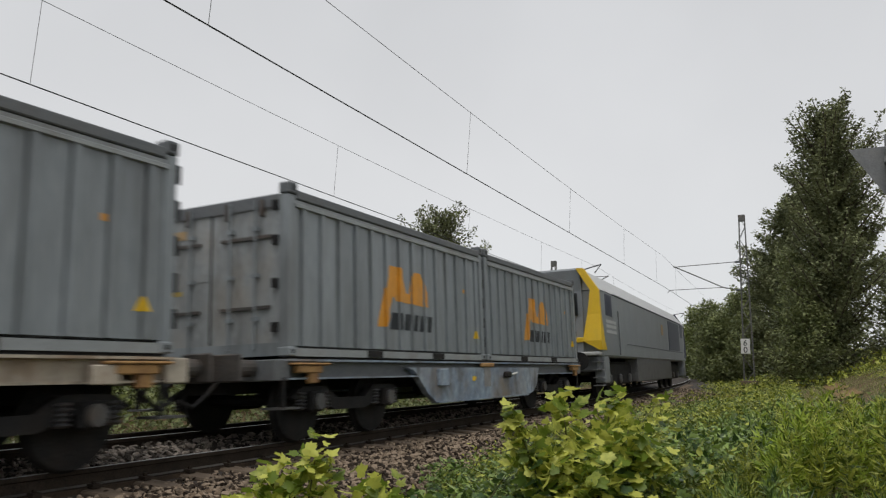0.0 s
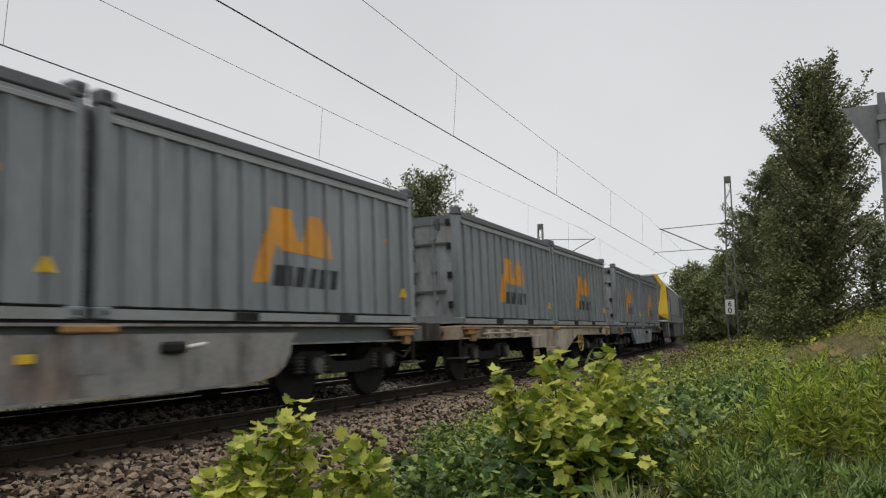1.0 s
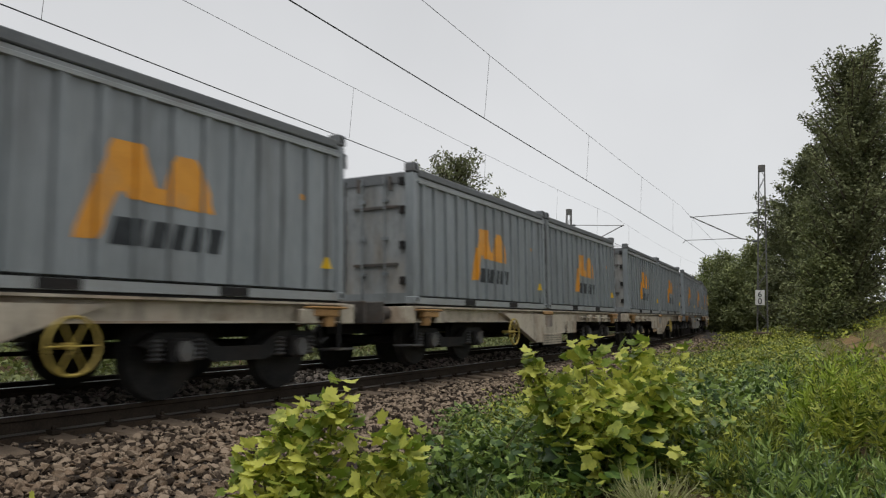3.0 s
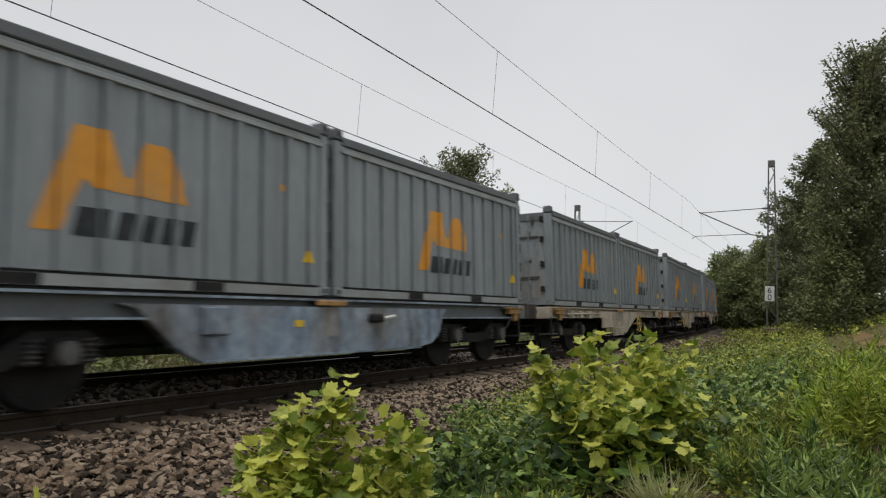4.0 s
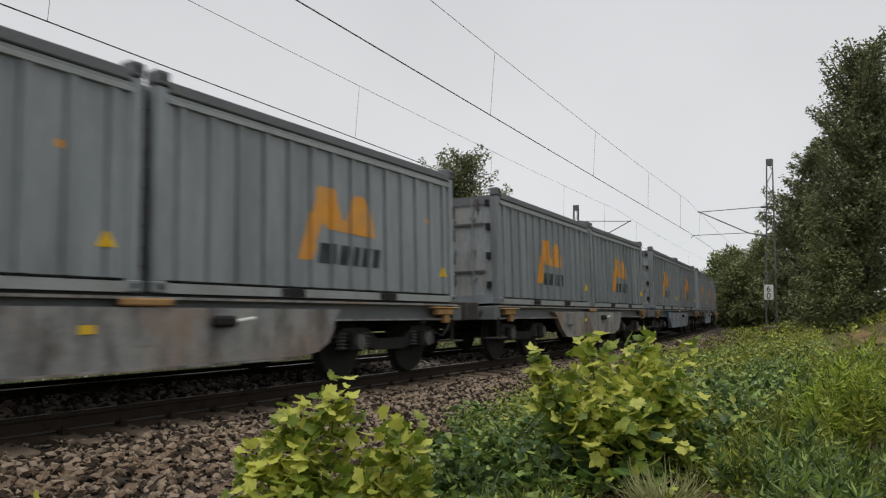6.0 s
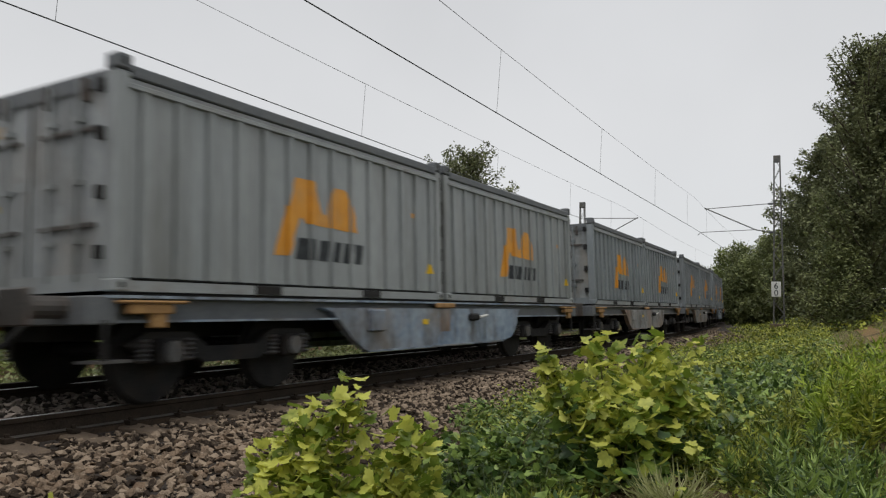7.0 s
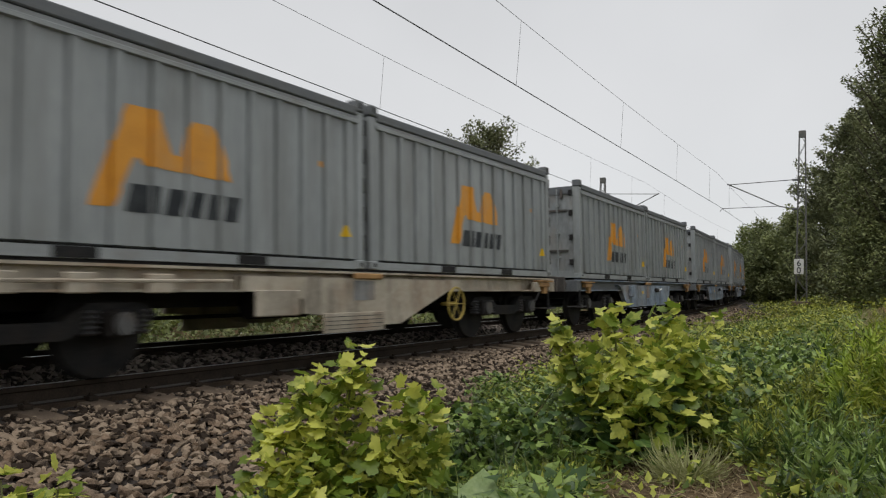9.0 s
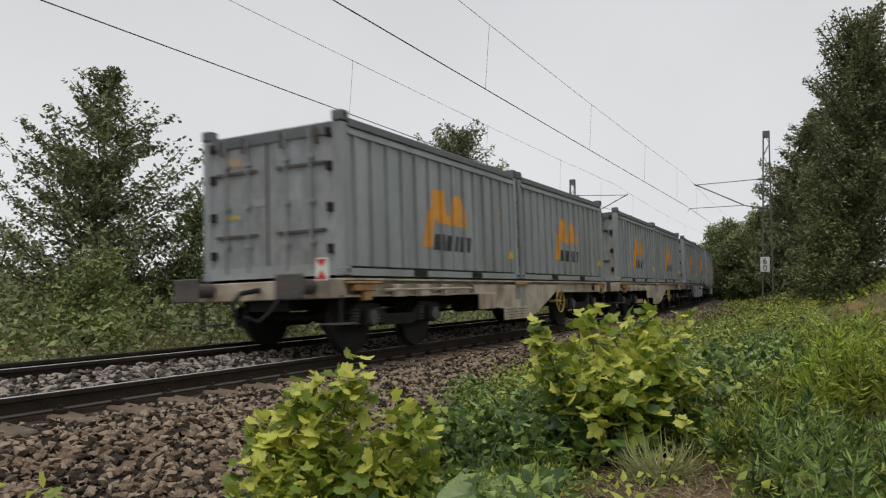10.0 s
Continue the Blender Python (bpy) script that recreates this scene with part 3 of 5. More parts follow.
def build_wagon(name, kind, mat, label):
    w = empty(name)
    half = PITCH / 2 - 0.65
    for sx in (1, -1):
        # on curved wagons the recessed web's shade is painted in as dark grey
        part("side_sill", boxes((min(sx * 1.08, sx * 1.13), max(sx * 1.08, sx * 1.13), -half + 0.3, half - 0.3, 0.735, 0.935)), PAINT_DARK if kind == "curved" else mat, w)
        part("sill_flange", boxes((min(sx * 1.04, sx * 1.225), max(sx * 1.04, sx * 1.225), -half + 0.3, half - 0.3, 0.712, 0.735)), mat, w)
        part("deck_edge", boxes((min(sx * 1.06, sx * 1.245), max(sx * 1.06, sx * 1.245), -half + 0.2, half - 0.2, 0.935, 0.962)), mat, w)
        # black bar fills the gap above the deck and stands for its shade
        part("sill_gap", boxes((min(sx * 1.06, sx * 1.20), max(sx * 1.06, sx * 1.20), -half + 0.3, half - 0.3, 0.962, DECK - 0.002)), BLACK, w)
        if kind == "curved":
            lo_ = [(-3.12, 0.86), (-2.92, 0.81), (-2.73, 0.66), (-2.48, 0.45), (-2.17, 0.29), (2.28, 0.30), (2.56, 0.34), (2.76, 0.45), (2.87, 0.60), (2.91, 0.76), (3.02, 0.86)]
            part("belly_panel", prism(bmesh.new(), lo_[::-1], sx * 1.13, sx * 1.235), mat, w, "deep side panel with curved ends")
            part("panel_flange", boxes((min(sx * 1.10, sx * 1.26), max(sx * 1.10, sx * 1.26), -2.12, 2.2, 0.27, 0.295)), mat, w)
            part("switch_box", boxes((min(sx * 1.23, sx * 1.30), max(sx * 1.23, sx * 1.30), -2.15, -1.80, 0.55, 0.84), bevel=0.015), mat, w, "control box in the panel's colour")
            part("plate_recess", boxes((min(sx * 1.235, sx * 1.239), max(sx * 1.235, sx * 1.239), -0.16, 0.16, 0.50, 0.86)), BROWNED, w, "rust-stained plate standing in for the dark patch under the joint")
            valve = part("valve", boxes((min(sx * 1.23, sx * 1.32), max(sx * 1.23, sx * 1.32), 0.80, 1.12, 0.66, 0.78), bevel=0.03), BLACK, w, "black brake valve")
            part("lever", tube(bmesh.new(), [(sx * 1.31, 1.10, 0.72), (sx * 1.33, 1.34, 0.75)], 0.022, 8), WHITE, valve, "pale lever")
            part("notice", boxes((min(sx * 1.23, sx * 1.241), max(sx * 1.23, sx * 1.241), -0.70, -0.54, 0.62, 0.70)), YELLOW, w)
        else:
            lo_ = [(-2.2, 0.88), (-2.2, 0.72), (-1.45, 0.70), (-1.25, 0.62), (-1.25, 0.46), (-0.75, 0.42), (-0.35, 0.40), (0.25, 0.27), (0.75, 0.27), (2.15, 0.74), (2.6, 0.88)]
            part("belly_panel", prism(bmesh.new(), lo_[::-1], sx * 1.13, sx * 1.235), mat, w, "stepped cream side panel")
            part("data_plate", boxes((min(sx * 1.23, sx * 1.25), max(sx * 1.23, sx * 1.25), -0.90, 0.35, 0.21, 0.45), bevel=0.004), CREAM, w, "cream data plate with fine lines")
            # proud plate, darker than the panel, stands in for a dark open recess
            part("recess", boxes((min(sx * 1.235, sx * 1.239), max(sx * 1.235, sx * 1.239), -0.30, 0.14, 0.60, 0.85)), BROWNED, w, "rust-stained plate standing in for the dark patch under the joint")
            part("bin", boxes((min(sx * 1.22, sx * 1.27), max(sx * 1.22, sx * 1.27), -2.02, -1.34, 0.44, 0.73), bevel=0.012), mat, w, "cream equipment bin")
            for i in range(4):
                part("plate_line", boxes((min(sx * 1.245, sx * 1.253), max(sx * 1.245, sx * 1.253), -0.86, 0.31, 0.25 + 0.05 * i, 0.257 + 0.05 * i)), INK, w)
            bm = bmesh.new()
            n = 20
            ring = [(sx * 1.30, 2.2 + 0.25 * math.cos(2 * math.pi * i / n), 0.52 + 0.25 * math.sin(2 * math.pi * i / n)) for i in range(n + 1)]
            tube(bm, ring, 0.015, 6, False)
            for a in (0, 60, 120):
                tube(bm, [(sx * 1.30, 2.2 + 0.24 * math.cos(radians(a)), 0.52 + 0.24 * math.sin(radians(a))), (sx * 1.30, 2.2 - 0.24 * math.cos(radians(a)), 0.52 - 0.24 * math.sin(radians(a)))], 0.008, 6)
            tube(bm, [(sx * 1.05, 2.2, 0.52), (sx * 1.31, 2.2, 0.52)], 0.03, 8)
            part("hand_wheel", bm, DULL_YELLOW, w, "yellow brake hand wheel")
            for y in (-4.9, -4.2, -3.4, 5.2):
                part("lashing_bracket", boxes((min(sx * 1.21, sx * 1.29), max(sx * 1.21, sx * 1.29), y, y + 0.28, 0.70, 0.88), bevel=0.01), mat, w)
            bm = bmesh.new()
            tube(bm, [(sx * 1.28, -5.2, 0.80), (sx * 1.28, -2.4, 0.82)], 0.02, 6)
            part("pipe", bm, mat, w)
        part("seam_bracket", boxes((min(sx * 1.21, sx * 1.27), max(sx * 1.21, sx * 1.27), -0.30, 0.30, 0.87, 0.945), bevel=0.015), RUST, w)
        for e in (-1, 1):
            yb = e * (half - 0.65)
            bm = boxes((min(sx * 1.2, sx * 1.30), max(sx * 1.2, sx * 1.30), yb - 0.28, yb + 0.22, 0.79, 0.88), (min(sx * 1.2, sx * 1.32), max(sx * 1.2, sx * 1.32), yb - 0.38, yb + 0.38, 0.885, 0.915),
                       (min(sx * 1.2, sx * 1.28), max(sx * 1.2, sx * 1.28), yb - 0.02, yb + 0.16, 0.66, 0.80), bevel=0.012)
            part("corner_bracket", bm, RUST, w, "rusty orange corner bracket")
            buf = empty("buffer")
            buf.parent = w
            bm = bmesh.new()
            tube(bm, [(sx * 0.875, e * (half - 0.1), 0.86), (sx * 0.875, e * (half + 0.42), 0.86)], 0.10, 14)
            part("sleeve", bm, BUFFER, buf)
            bm = bmesh.new()
            box(bm, sx * 0.875 - 0.225, sx * 0.875 + 0.225, min(e * (half + 0.42), e * (half + 0.46)), max(e * (half + 0.42), e * (half + 0.46)), 0.70, 1.02, bevel=0.014)
            part("head", bm, BUFFER, buf, "greasy brown-grey rectangular buffer head")
            part("step", boxes((min(sx * 0.95, sx * 1.28), max(sx * 0.95, sx * 1.28), e * (half - 0.25) - 0.17, e * (half - 0.25) + 0.17, 0.36, 0.385)), STEEL, w)
            part("step_hanger", boxes((min(sx * 1.19, sx * 1.23), max(sx * 1.19, sx * 1.23), e * (half - 0.25) - 0.10, e * (half - 0.25) - 0.06, 0.37, 0.74)), BLACK, w)
    for e in (-1, 1):
        part("headstock", boxes((-1.22, 1.22, min(e * half, e * (half - 0.3)), max(e * half, e * (half - 0.3)), 0.70, 0.955), bevel=0.012), PAINT_DARK if kind == "curved" else CREAM, w, "grimy headstock")
        bm = bmesh.new()
        tube(bm, [(0, e * half, 0.84), (0, e * (half + 0.35), 0.80), (0.0, e * (half + 0.5), 0.66), (0, e * (half + 0.45), 0.5)], 0.035, 8)
        part("coupling", bm, BLACK, w)
        bm = bmesh.new()
        tube(bm, [(0.35, e * half, 0.72), (0.35, e * (half + 0.2), 0.55), (0.33, e * (half + 0.4), 0.42), (0.3, e * (half + 0.6), 0.5)], 0.025, 8)
        part("brake_hose", bm, BLACK, w)
        bogie_parts(w, e * 4.45)
    part("centre_beam", boxes((-0.35, 0.35, -half + 0.2, half - 0.2, 0.55, 0.92)), BLACK, w)
    part("brake_rod", tube(bmesh.new(), [(-0.45, -half + 1.2, 0.42), (-0.45, half - 1.2, 0.42)], 0.025, 8), BLACK, w)
    part("cross_floor", boxes((-1.1, 1.1, -half + 0.3, half - 0.3, 0.88, 0.93)), BLACK, w)
    part("brake_tank", tube(bmesh.new(), [(0.5, -1.4, 0.55), (0.5, -0.4, 0.55)], 0.16, 12), BLACK, w)
    return tagged(w, label, "wagon", "wagons of the train")


# ---- the locomotive ----
def build_loco():
    lo = empty("locomotive")
    n0, n1, W, RZ = -11.2, 11.2, 1.42, 3.55

    def shell(y0, y1, mat, name, label, zlo, zhi, w=W, inset=0.0):
        bm = bmesh.new()
        box(bm, -w, w, y0, y1, zlo, zhi, bevel=0.05)
        return part(name, bm, mat, lo, label)

    shell(-10.62, 10.62, LOCO_GREY, "body", "grey body side", 1.17, 3.10)
    bm = bmesh.new()
    prof = [(-W, 3.09), (-W + 0.04, 3.16), (-0.98, 3.68), (-0.6, 3.74), (0.6, 3.74), (0.98, 3.68), (W - 0.04, 3.16), (W, 3.09)]
    a = [bm.verts.new((x, -10.62, z)) for x, z in prof]
    b = [bm.verts.new((x, 10.62, z)) for x, z in prof]
    for i in range(len(prof) - 1):
        bm.faces.new((a[i], a[i + 1], b[i + 1], b[i]))
    bm.faces.new(a)
    bm.faces.new(b[::-1])
    bmesh.ops.recalc_face_normals(bm, faces=bm.faces[:])
    part("roof", bm, LOCO_ROOF, lo, "pale sloped roof")
    for e in (-1, 1):
        bm = bmesh.new()
        cab = [(10.55, 1.30), (10.86, 1.30), (10.86, 1.64), (10.74, 1.68), (10.68, 2.3), (10.70, 3.05), (10.86, 3.66), (10.80, 3.72), (10.55, 3.72)]
        prism(bm, [(e * y, z) for y, z in cab], -0.93, 0.93)
        part("cab_front", bm, LOCO_GREY, lo, "grey cab front")
        part("windscreen", boxes((-0.8, 0.8, min(e * 10.70, e * 10.76), max(e * 10.70, e * 10.76), 2.35, 3.0), bevel=0.01), GLASS, lo, "dark windscreen")
        part("sill", boxes((-0.95, 0.95, min(e * 10.76, e * 10.90), max(e * 10.76, e * 10.90), 1.58, 1.72), bevel=0.02), YELLOW, lo, "yellow sill under the windscreen")
        part("platform", boxes((-1.40, 1.40, min(e * 10.4, e * 11.0), max(e * 10.4, e * 11.0), 1.20, 1.30), bevel=0.02), LOCO_ROOF, lo, "pale end platform")
        for sx in (1, -1):
            # the corner post: narrow and leaning in at the roof, broad at the sill
            bm = bmesh.new()
            rings = []
            for z, xi, xo, yf, yb in ((1.36, 1.36, 1.455, 10.84, 10.12), (1.62, 0.93, 1.455, 10.90, 10.36), (2.36, 1.08, 1.45, 10.80, 10.60), (3.06, 1.20, 1.435, 10.80, 10.60), (3.70, 0.84, 1.04, 10.92, 10.60)):
                rings.append([bm.verts.new((sx * x, e * y, z)) for x, y in ((xi, yf), (xo, yf - 0.04), (xo, yb), (xi, yb))])
            for lo_, hi_ in zip(rings, rings[1:]):
                for k in range(4):
                    bm.faces.new((lo_[k], lo_[(k + 1) % 4], hi_[(k + 1) % 4], hi_[k]))
            bm.faces.new(rings[0])
            bm.faces.new(rings[-1])
            bmesh.ops.recalc_face_normals(bm, faces=bm.faces[:])
            part("cab_edge", bm, YELLOW if e < 0 else NAVY, lo, "bright yellow cab edge" if e < 0 else "navy cab edge")
            part("cab_window", boxes((min(sx * W, sx * (W + 0.012)), max(sx * W, sx * (W + 0.012)), min(e * 8.95, e * 9.9), max(e * 8.95, e * 9.9), 2.38, 3.02), bevel=0.005), NAVY, lo, "dark cab side window")
            part("side_post", boxes((min(sx * 1.1, sx * 1.41), max(sx * 1.1, sx * 1.41), min(e * 9.7, e * 10.35), max(e * 9.7, e * 10.35), 0.42, 1.18), bevel=0.03), LOCO_GREY, lo, "grey skirt beside the steps")
            for i in range(4):
                part("footstep", boxes((min(sx * 1.15, sx * 1.42), max(sx * 1.15, sx * 1.42), e * 10.65 - 0.2, e * 10.65 + 0.2, 0.35 + 0.22 * i, 0.38 + 0.22 * i)), GALV, lo)
            part("mirror_arm", tube(bmesh.new(), [(sx * 1.0, e * 10.5, 3.70), (sx * 1.55, e * 10.7, 3.78), (sx * 1.35, e * 10.7, 3.55)], 0.02, 6), BLACK, lo)
            bm = bmesh.new()
            tube(bm, [(sx * 0.875, e * 10.6, 1.05), (sx * 0.875, e * 11.15, 1.05)], 0.12, 12)
            tube(bm, [(sx * 0.875, e * 11.15, 1.05), (sx * 0.875, e * 11.2, 1.05)], 0.25, 16)
            part("buffer", bm, BLACK, lo)
        part("buffer_beam", boxes((-1.3, 1.3, min(e * 10.2, e * 10.75), max(e * 10.2, e * 10.75), 0.75, 1.19), bevel=0.03), PAINT_DARK, lo)
        bm = bmesh.new()
        tube(bm, [(-0.3, e * 9.4, 3.72), (-0.3, e * 9.4, 3.9)], 0.12, 12)
        part("roof_horn", bm, BLACK, lo)
    for sx in (1, -1):
        part("grille", boxes((min(sx * W, sx * (W + 0.012)), max(sx * W, sx * (W + 0.012)), 4.2, 8.3, 1.66, 3.0), bevel=0.004), NAVY, lo, "dark navy grille panel")
        part("belt_line", boxes((min(sx * W, sx * (W + 0.015)), max(sx * W, sx * (W + 0.015)), -6.6, 9.5, 1.60, 1.63)), PAINT_DARK, lo)
        part("fuel_tank", boxes((min(sx * 0.9, sx * 1.39), max(sx * 0.9, sx * 1.39), -4.6, 4.6, 0.36, 1.18), bevel=0.03), LOCO_TANK, lo, "dark grimy underfloor tank")
        part("side_mark", boxes((min(sx * W, sx * (W + 0.01)), max(sx * W, sx * (W + 0.01)), 1.8, 2.4, 2.25, 2.70)), FADED, lo, "faded orange painted mark")
        for z_ in (1.92, 2.08, 2.22):
            part("lettering_bar", boxes((min(sx * W, sx * (W + 0.006)), max(sx * W, sx * (W + 0.006)), -9.9, -8.4, z_ - 0.05, z_ + 0.04)), LOCO_ROOF, lo, "pale lettering bar")
        part("handrail", tube(bmesh.new(), [(sx * (W + 0.05), -8.2, 1.25), (sx * (W + 0.05), -8.2, 2.6)], 0.02, 6), PAINT_DARK, lo)
        # dark strip along the body's top stands in for shade under the roof
        part("gutter", boxes((min(sx * (W - 0.05), sx * (W + 0.01)), max(sx * (W - 0.05), sx * (W + 0.01)), -8.6, 9.5, 3.08, 3.12)), PAINT_DARK, lo)
        for yc in (-6.9, 6.9):
            part("bogie_frame", boxes((min(sx * 0.95, sx * 1.12), max(sx * 0.95, sx * 1.12), yc - 2.5, yc + 2.5, 0.32, 1.0), bevel=0.05), BLACK, lo)
            for dy in (-1.7, 0, 1.7):
                part("axle_cap", boxes((min(sx * 1.1, sx * 1.22), max(sx * 1.1, sx * 1.22), yc + dy - 0.16, yc + dy + 0.16, 0.38, 0.66), bevel=0.04), STEEL, lo)
    for yc in (-6.9, 6.9):
        for dy in (-1.7, 0, 1.7):
            bm = bmesh.new()
            tube(bm, [(-0.9, yc + dy, 0.52), (0.9, yc + dy, 0.52)], 0.09, 10)
            for sx in (1, -1):
                wheel(bm, (sx * 0.755, yc + dy, 0.53 + RAIL + sx * 0.755 * (CANT - LEAN)), 0.53, 0.065)
            part("wheelset", bm, BLACK, lo)
    part("underframe", boxes((-1.0, 1.0, -9.6, 9.6, 0.75, 1.06)), BLACK, lo)
    return tagged(lo, "grey diesel locomotive with bright yellow cab edges", "locomotive")


CURVED = (0, 2, 6, 7, 8, 9, 10, 11, 12)
first = {"blue": build_wagon("container_wagon", "curved", BLUE, "blue-grey four-axle container wagon with a deep curved side panel"),
         "brown": build_wagon("container_wagon", "curved", BROWNED, "rust-stained grey container wagon with a deep curved side panel"),
         "cream": build_wagon("container_wagon", "stepped", CREAM, "cream container wagon with rust stains and a yellow hand wheel")}
kinds = ["blue", "cream", "brown", "cream", "cream", "cream", "blue", "blue", "brown", "brown", "blue", "blue", "blue", "cream", "cream"]
wagons, used = [], set()
for k in kinds:
    if k in used:
        wagons.append(copy_thing(first[k], Matrix.Identity(4)))
    else:
        wagons.append(first[k])
        used.add(k)
box_one = build_container(PAINT, "blue-grey ribbed steel container with an orange mark, on a wagon")
box_two = build_container(PAINT_PALE, "pale weathered ribbed steel container with an orange mark, on wagon")
containers = [box_one] + [copy_thing(box_one, Matrix.Identity(4)) for i in range(19)] + [box_two] + [copy_thing(box_two, Matrix.Identity(4)) for i in range(9)]
loco = build_loco()
# the red and white tail board of the last wagon
tail = part("tail_board", boxes((1.03, 1.22, -6.46, -6.44, 0.93, 1.22)), WHITE, wagons[-1], "red and white tail board")
bm = bmesh.new()
for q in (((1.045, 1.20), (1.205, 1.20), (1.125, 1.10)), ((1.045, 0.95), (1.205, 0.95), (1.125, 1.07))):
    bm.faces.new([bm.verts.new((x, -6.465, z)) for x, z in q])
part("red_wedge", bm, RED, tail, "red triangles")


# ---- overhead line ----
def wire(bm, pts, r=0.005):
    return tube(bm, pts, r, 5)


def sag(a, b, drop, n=16):
    a, b = Vector(a), Vector(b)
    return [a.lerp(b, i / n) - Vector((0, 0, drop * 4 * (i / n) * (1 - i / n))) for i in range(n + 1)]


def overhead(ends, contact_ends, drop, droppers, label):
    o = empty("overhead_line")
    for (a, b), (c, d) in zip(zip(ends, ends[1:]), zip(contact_ends, contact_ends[1:])):
        mess, cont = sag(a, b, drop), sag(c, d, 0.03)
        part("messenger_wire", wire(bmesh.new(), mess, 0.006), WIRE, o)
        part("contact_wire", wire(bmesh.new(), cont, 0.012), WIRE, o)
        length = (Vector(b) - Vector(a)).length
        for f in droppers[::1 if b[1] < 60 else 3]:
            if f < 1:
                p = Vector(a).lerp(Vector(b), f) - Vector((0, 0, drop * 4 * f * (1 - f)))
                q = Vector(c).lerp(Vector(d), f) - Vector((0, 0, 0.03 * 4 * f * (1 - f)))
                part("dropper", wire(bmesh.new(), [p, q], 0.0045), WIRE, o)
    return tagged(o, label, "overhead line", "overhead lines", "structure")


def line_at(y, pts):
    (x0, y0), (x1, y1) = pts
    return x0 + (x1 - x0) * (y - y0) / (y1 - y0)


near_line = ((-7.48, 9.52), (-9.42, 43.9))
far_line = ((-11.63, 7.25), (-13.9, 43.0))
ya, yb = -16.0, 44.0
overhead([(line_at(ya, near_line) + 0.2, ya, 7.35), (line_at(yb, near_line), yb, 7.3), (-13.6, 102, 7.3)],
         [(line_at(ya, near_line), ya, 5.5), (line_at(yb, near_line), yb, 5.5), (-13.6, 102, 5.5)], 0.35, [0.09, 0.235, 0.38, 0.526, 0.673, 0.82, 0.96], "thin contact and carrying wires with droppers over the track")
yc, yd = -20.0, 46.0
overhead([(line_at(yc, far_line) + 0.2, yc, 7.3), (line_at(yd, far_line), yd, 7.2), (-18.2, 102, 7.2)],
         [(line_at(yc, far_line), yc, 5.5), (line_at(yd, far_line), yd, 5.5), (-18.2, 102, 5.5)], 0.35, [0.1, 0.255, 0.41, 0.548, 0.69, 0.83, 0.95], "thin contact and carrying wires with droppers beyond the train")


def lattice_mast(x, y, z0, z1, arm, flip, contact_z, name="catenary_mast"):
    mst = empty(name)
    def w_at(z):
        f = (z - z0) / (z1 - z0)
        return 0.28 * (1 - f) + 0.15 * f
    for sx in (-1, 1):
        for sy in (-1, 1):
            bm = bmesh.new()
            tube(bm, [(x + sx * w_at(z0), y + sy * 0.14, z0), (x + sx * w_at(z1), y + sy * 0.10, z1)], 0.035, 4)
            part("upright", bm, MASTM, mst)
    n = 14
    for i in range(n):
        za, zb = z0 + (z1 - z0) * i / n, z0 + (z1 - z0) * (i + 1) / n
        d = 1 if i % 2 else -1
        for sy in (-1, 1):
            bm = bmesh.new()
            tube(bm, [(x + d * w_at(za), y + sy * 0.12, za), (x - d * w_at(zb), y + sy * 0.12, zb)], 0.016, 4)
            part("brace", bm, MASTM, mst)
    part("cap", boxes((x - 0.18, x + 0.18, y - 0.14, y + 0.14, z1 - 0.35, z1 + 0.03), bevel=0.01), MASTM, mst)
    part("foundation", boxes((x - 0.45, x + 0.45, y - 0.4, y + 0.4, z0 - 0.5, z0 + 0.15), bevel=0.03), SLEEPER, mst)
    tip = x + flip * arm
    bm = bmesh.new()
    tube(bm, [(x + flip * 0.15, y, contact_z + 1.6), (tip, y, contact_z + 1.45)], 0.025, 6)
    part("top_tube", bm, MASTM, mst)
    bm = bmesh.new()
    tube(bm, [(x + flip * 0.15, y, contact_z - 0.1), (x + flip * 1.15, y, contact_z + 0.1), (tip, y, contact_z + 1.5)], 0.035, 6)
    part("bracket_tube", bm, MASTM, mst)
    bm = bmesh.new()
    tube(bm, [(x + flip * 1.1, y, contact_z + 0.12), (tip + flip * 0.25, y, contact_z + 0.06), (tip + flip * 0.4, y, contact_z - 0.1)], 0.02, 6)
    part("steady_arm", bm, MASTM, mst)
    for xx, zz in ((x + flip * 0.35, contact_z + 1.58), (x + flip * 0.35, contact_z - 0.06)):
        bm = bmesh.new()
        tube(bm, [(xx - 0.15, y, zz), (xx, y, zz), (xx + 0.15, y, zz)], [0.05, 0.07, 0.05], 8)
        part("insulator", bm, PAINT_DARK, mst)
    return tagged(mst, "grey steel lattice mast carrying the overhead wires", "mast", "overhead line masts")


mast = lattice_mast(-5.35, 46.4, 0.05, 9.75, 4.0, -1, 5.45)
lattice_mast(-18.3, 50.0, -0.4, 8.2, 3.9, 1, 5.5)
lattice_mast(-9.5, 88.0, 0.2, 9.0, 4.5, -1, 5.5)
# distance board on the mast
board = empty("distance_board")
part("plate", boxes((-5.70, -5.20, 46.10, 46.13, 1.72, 2.56), bevel=0.01), WHITE, board, "white plate")
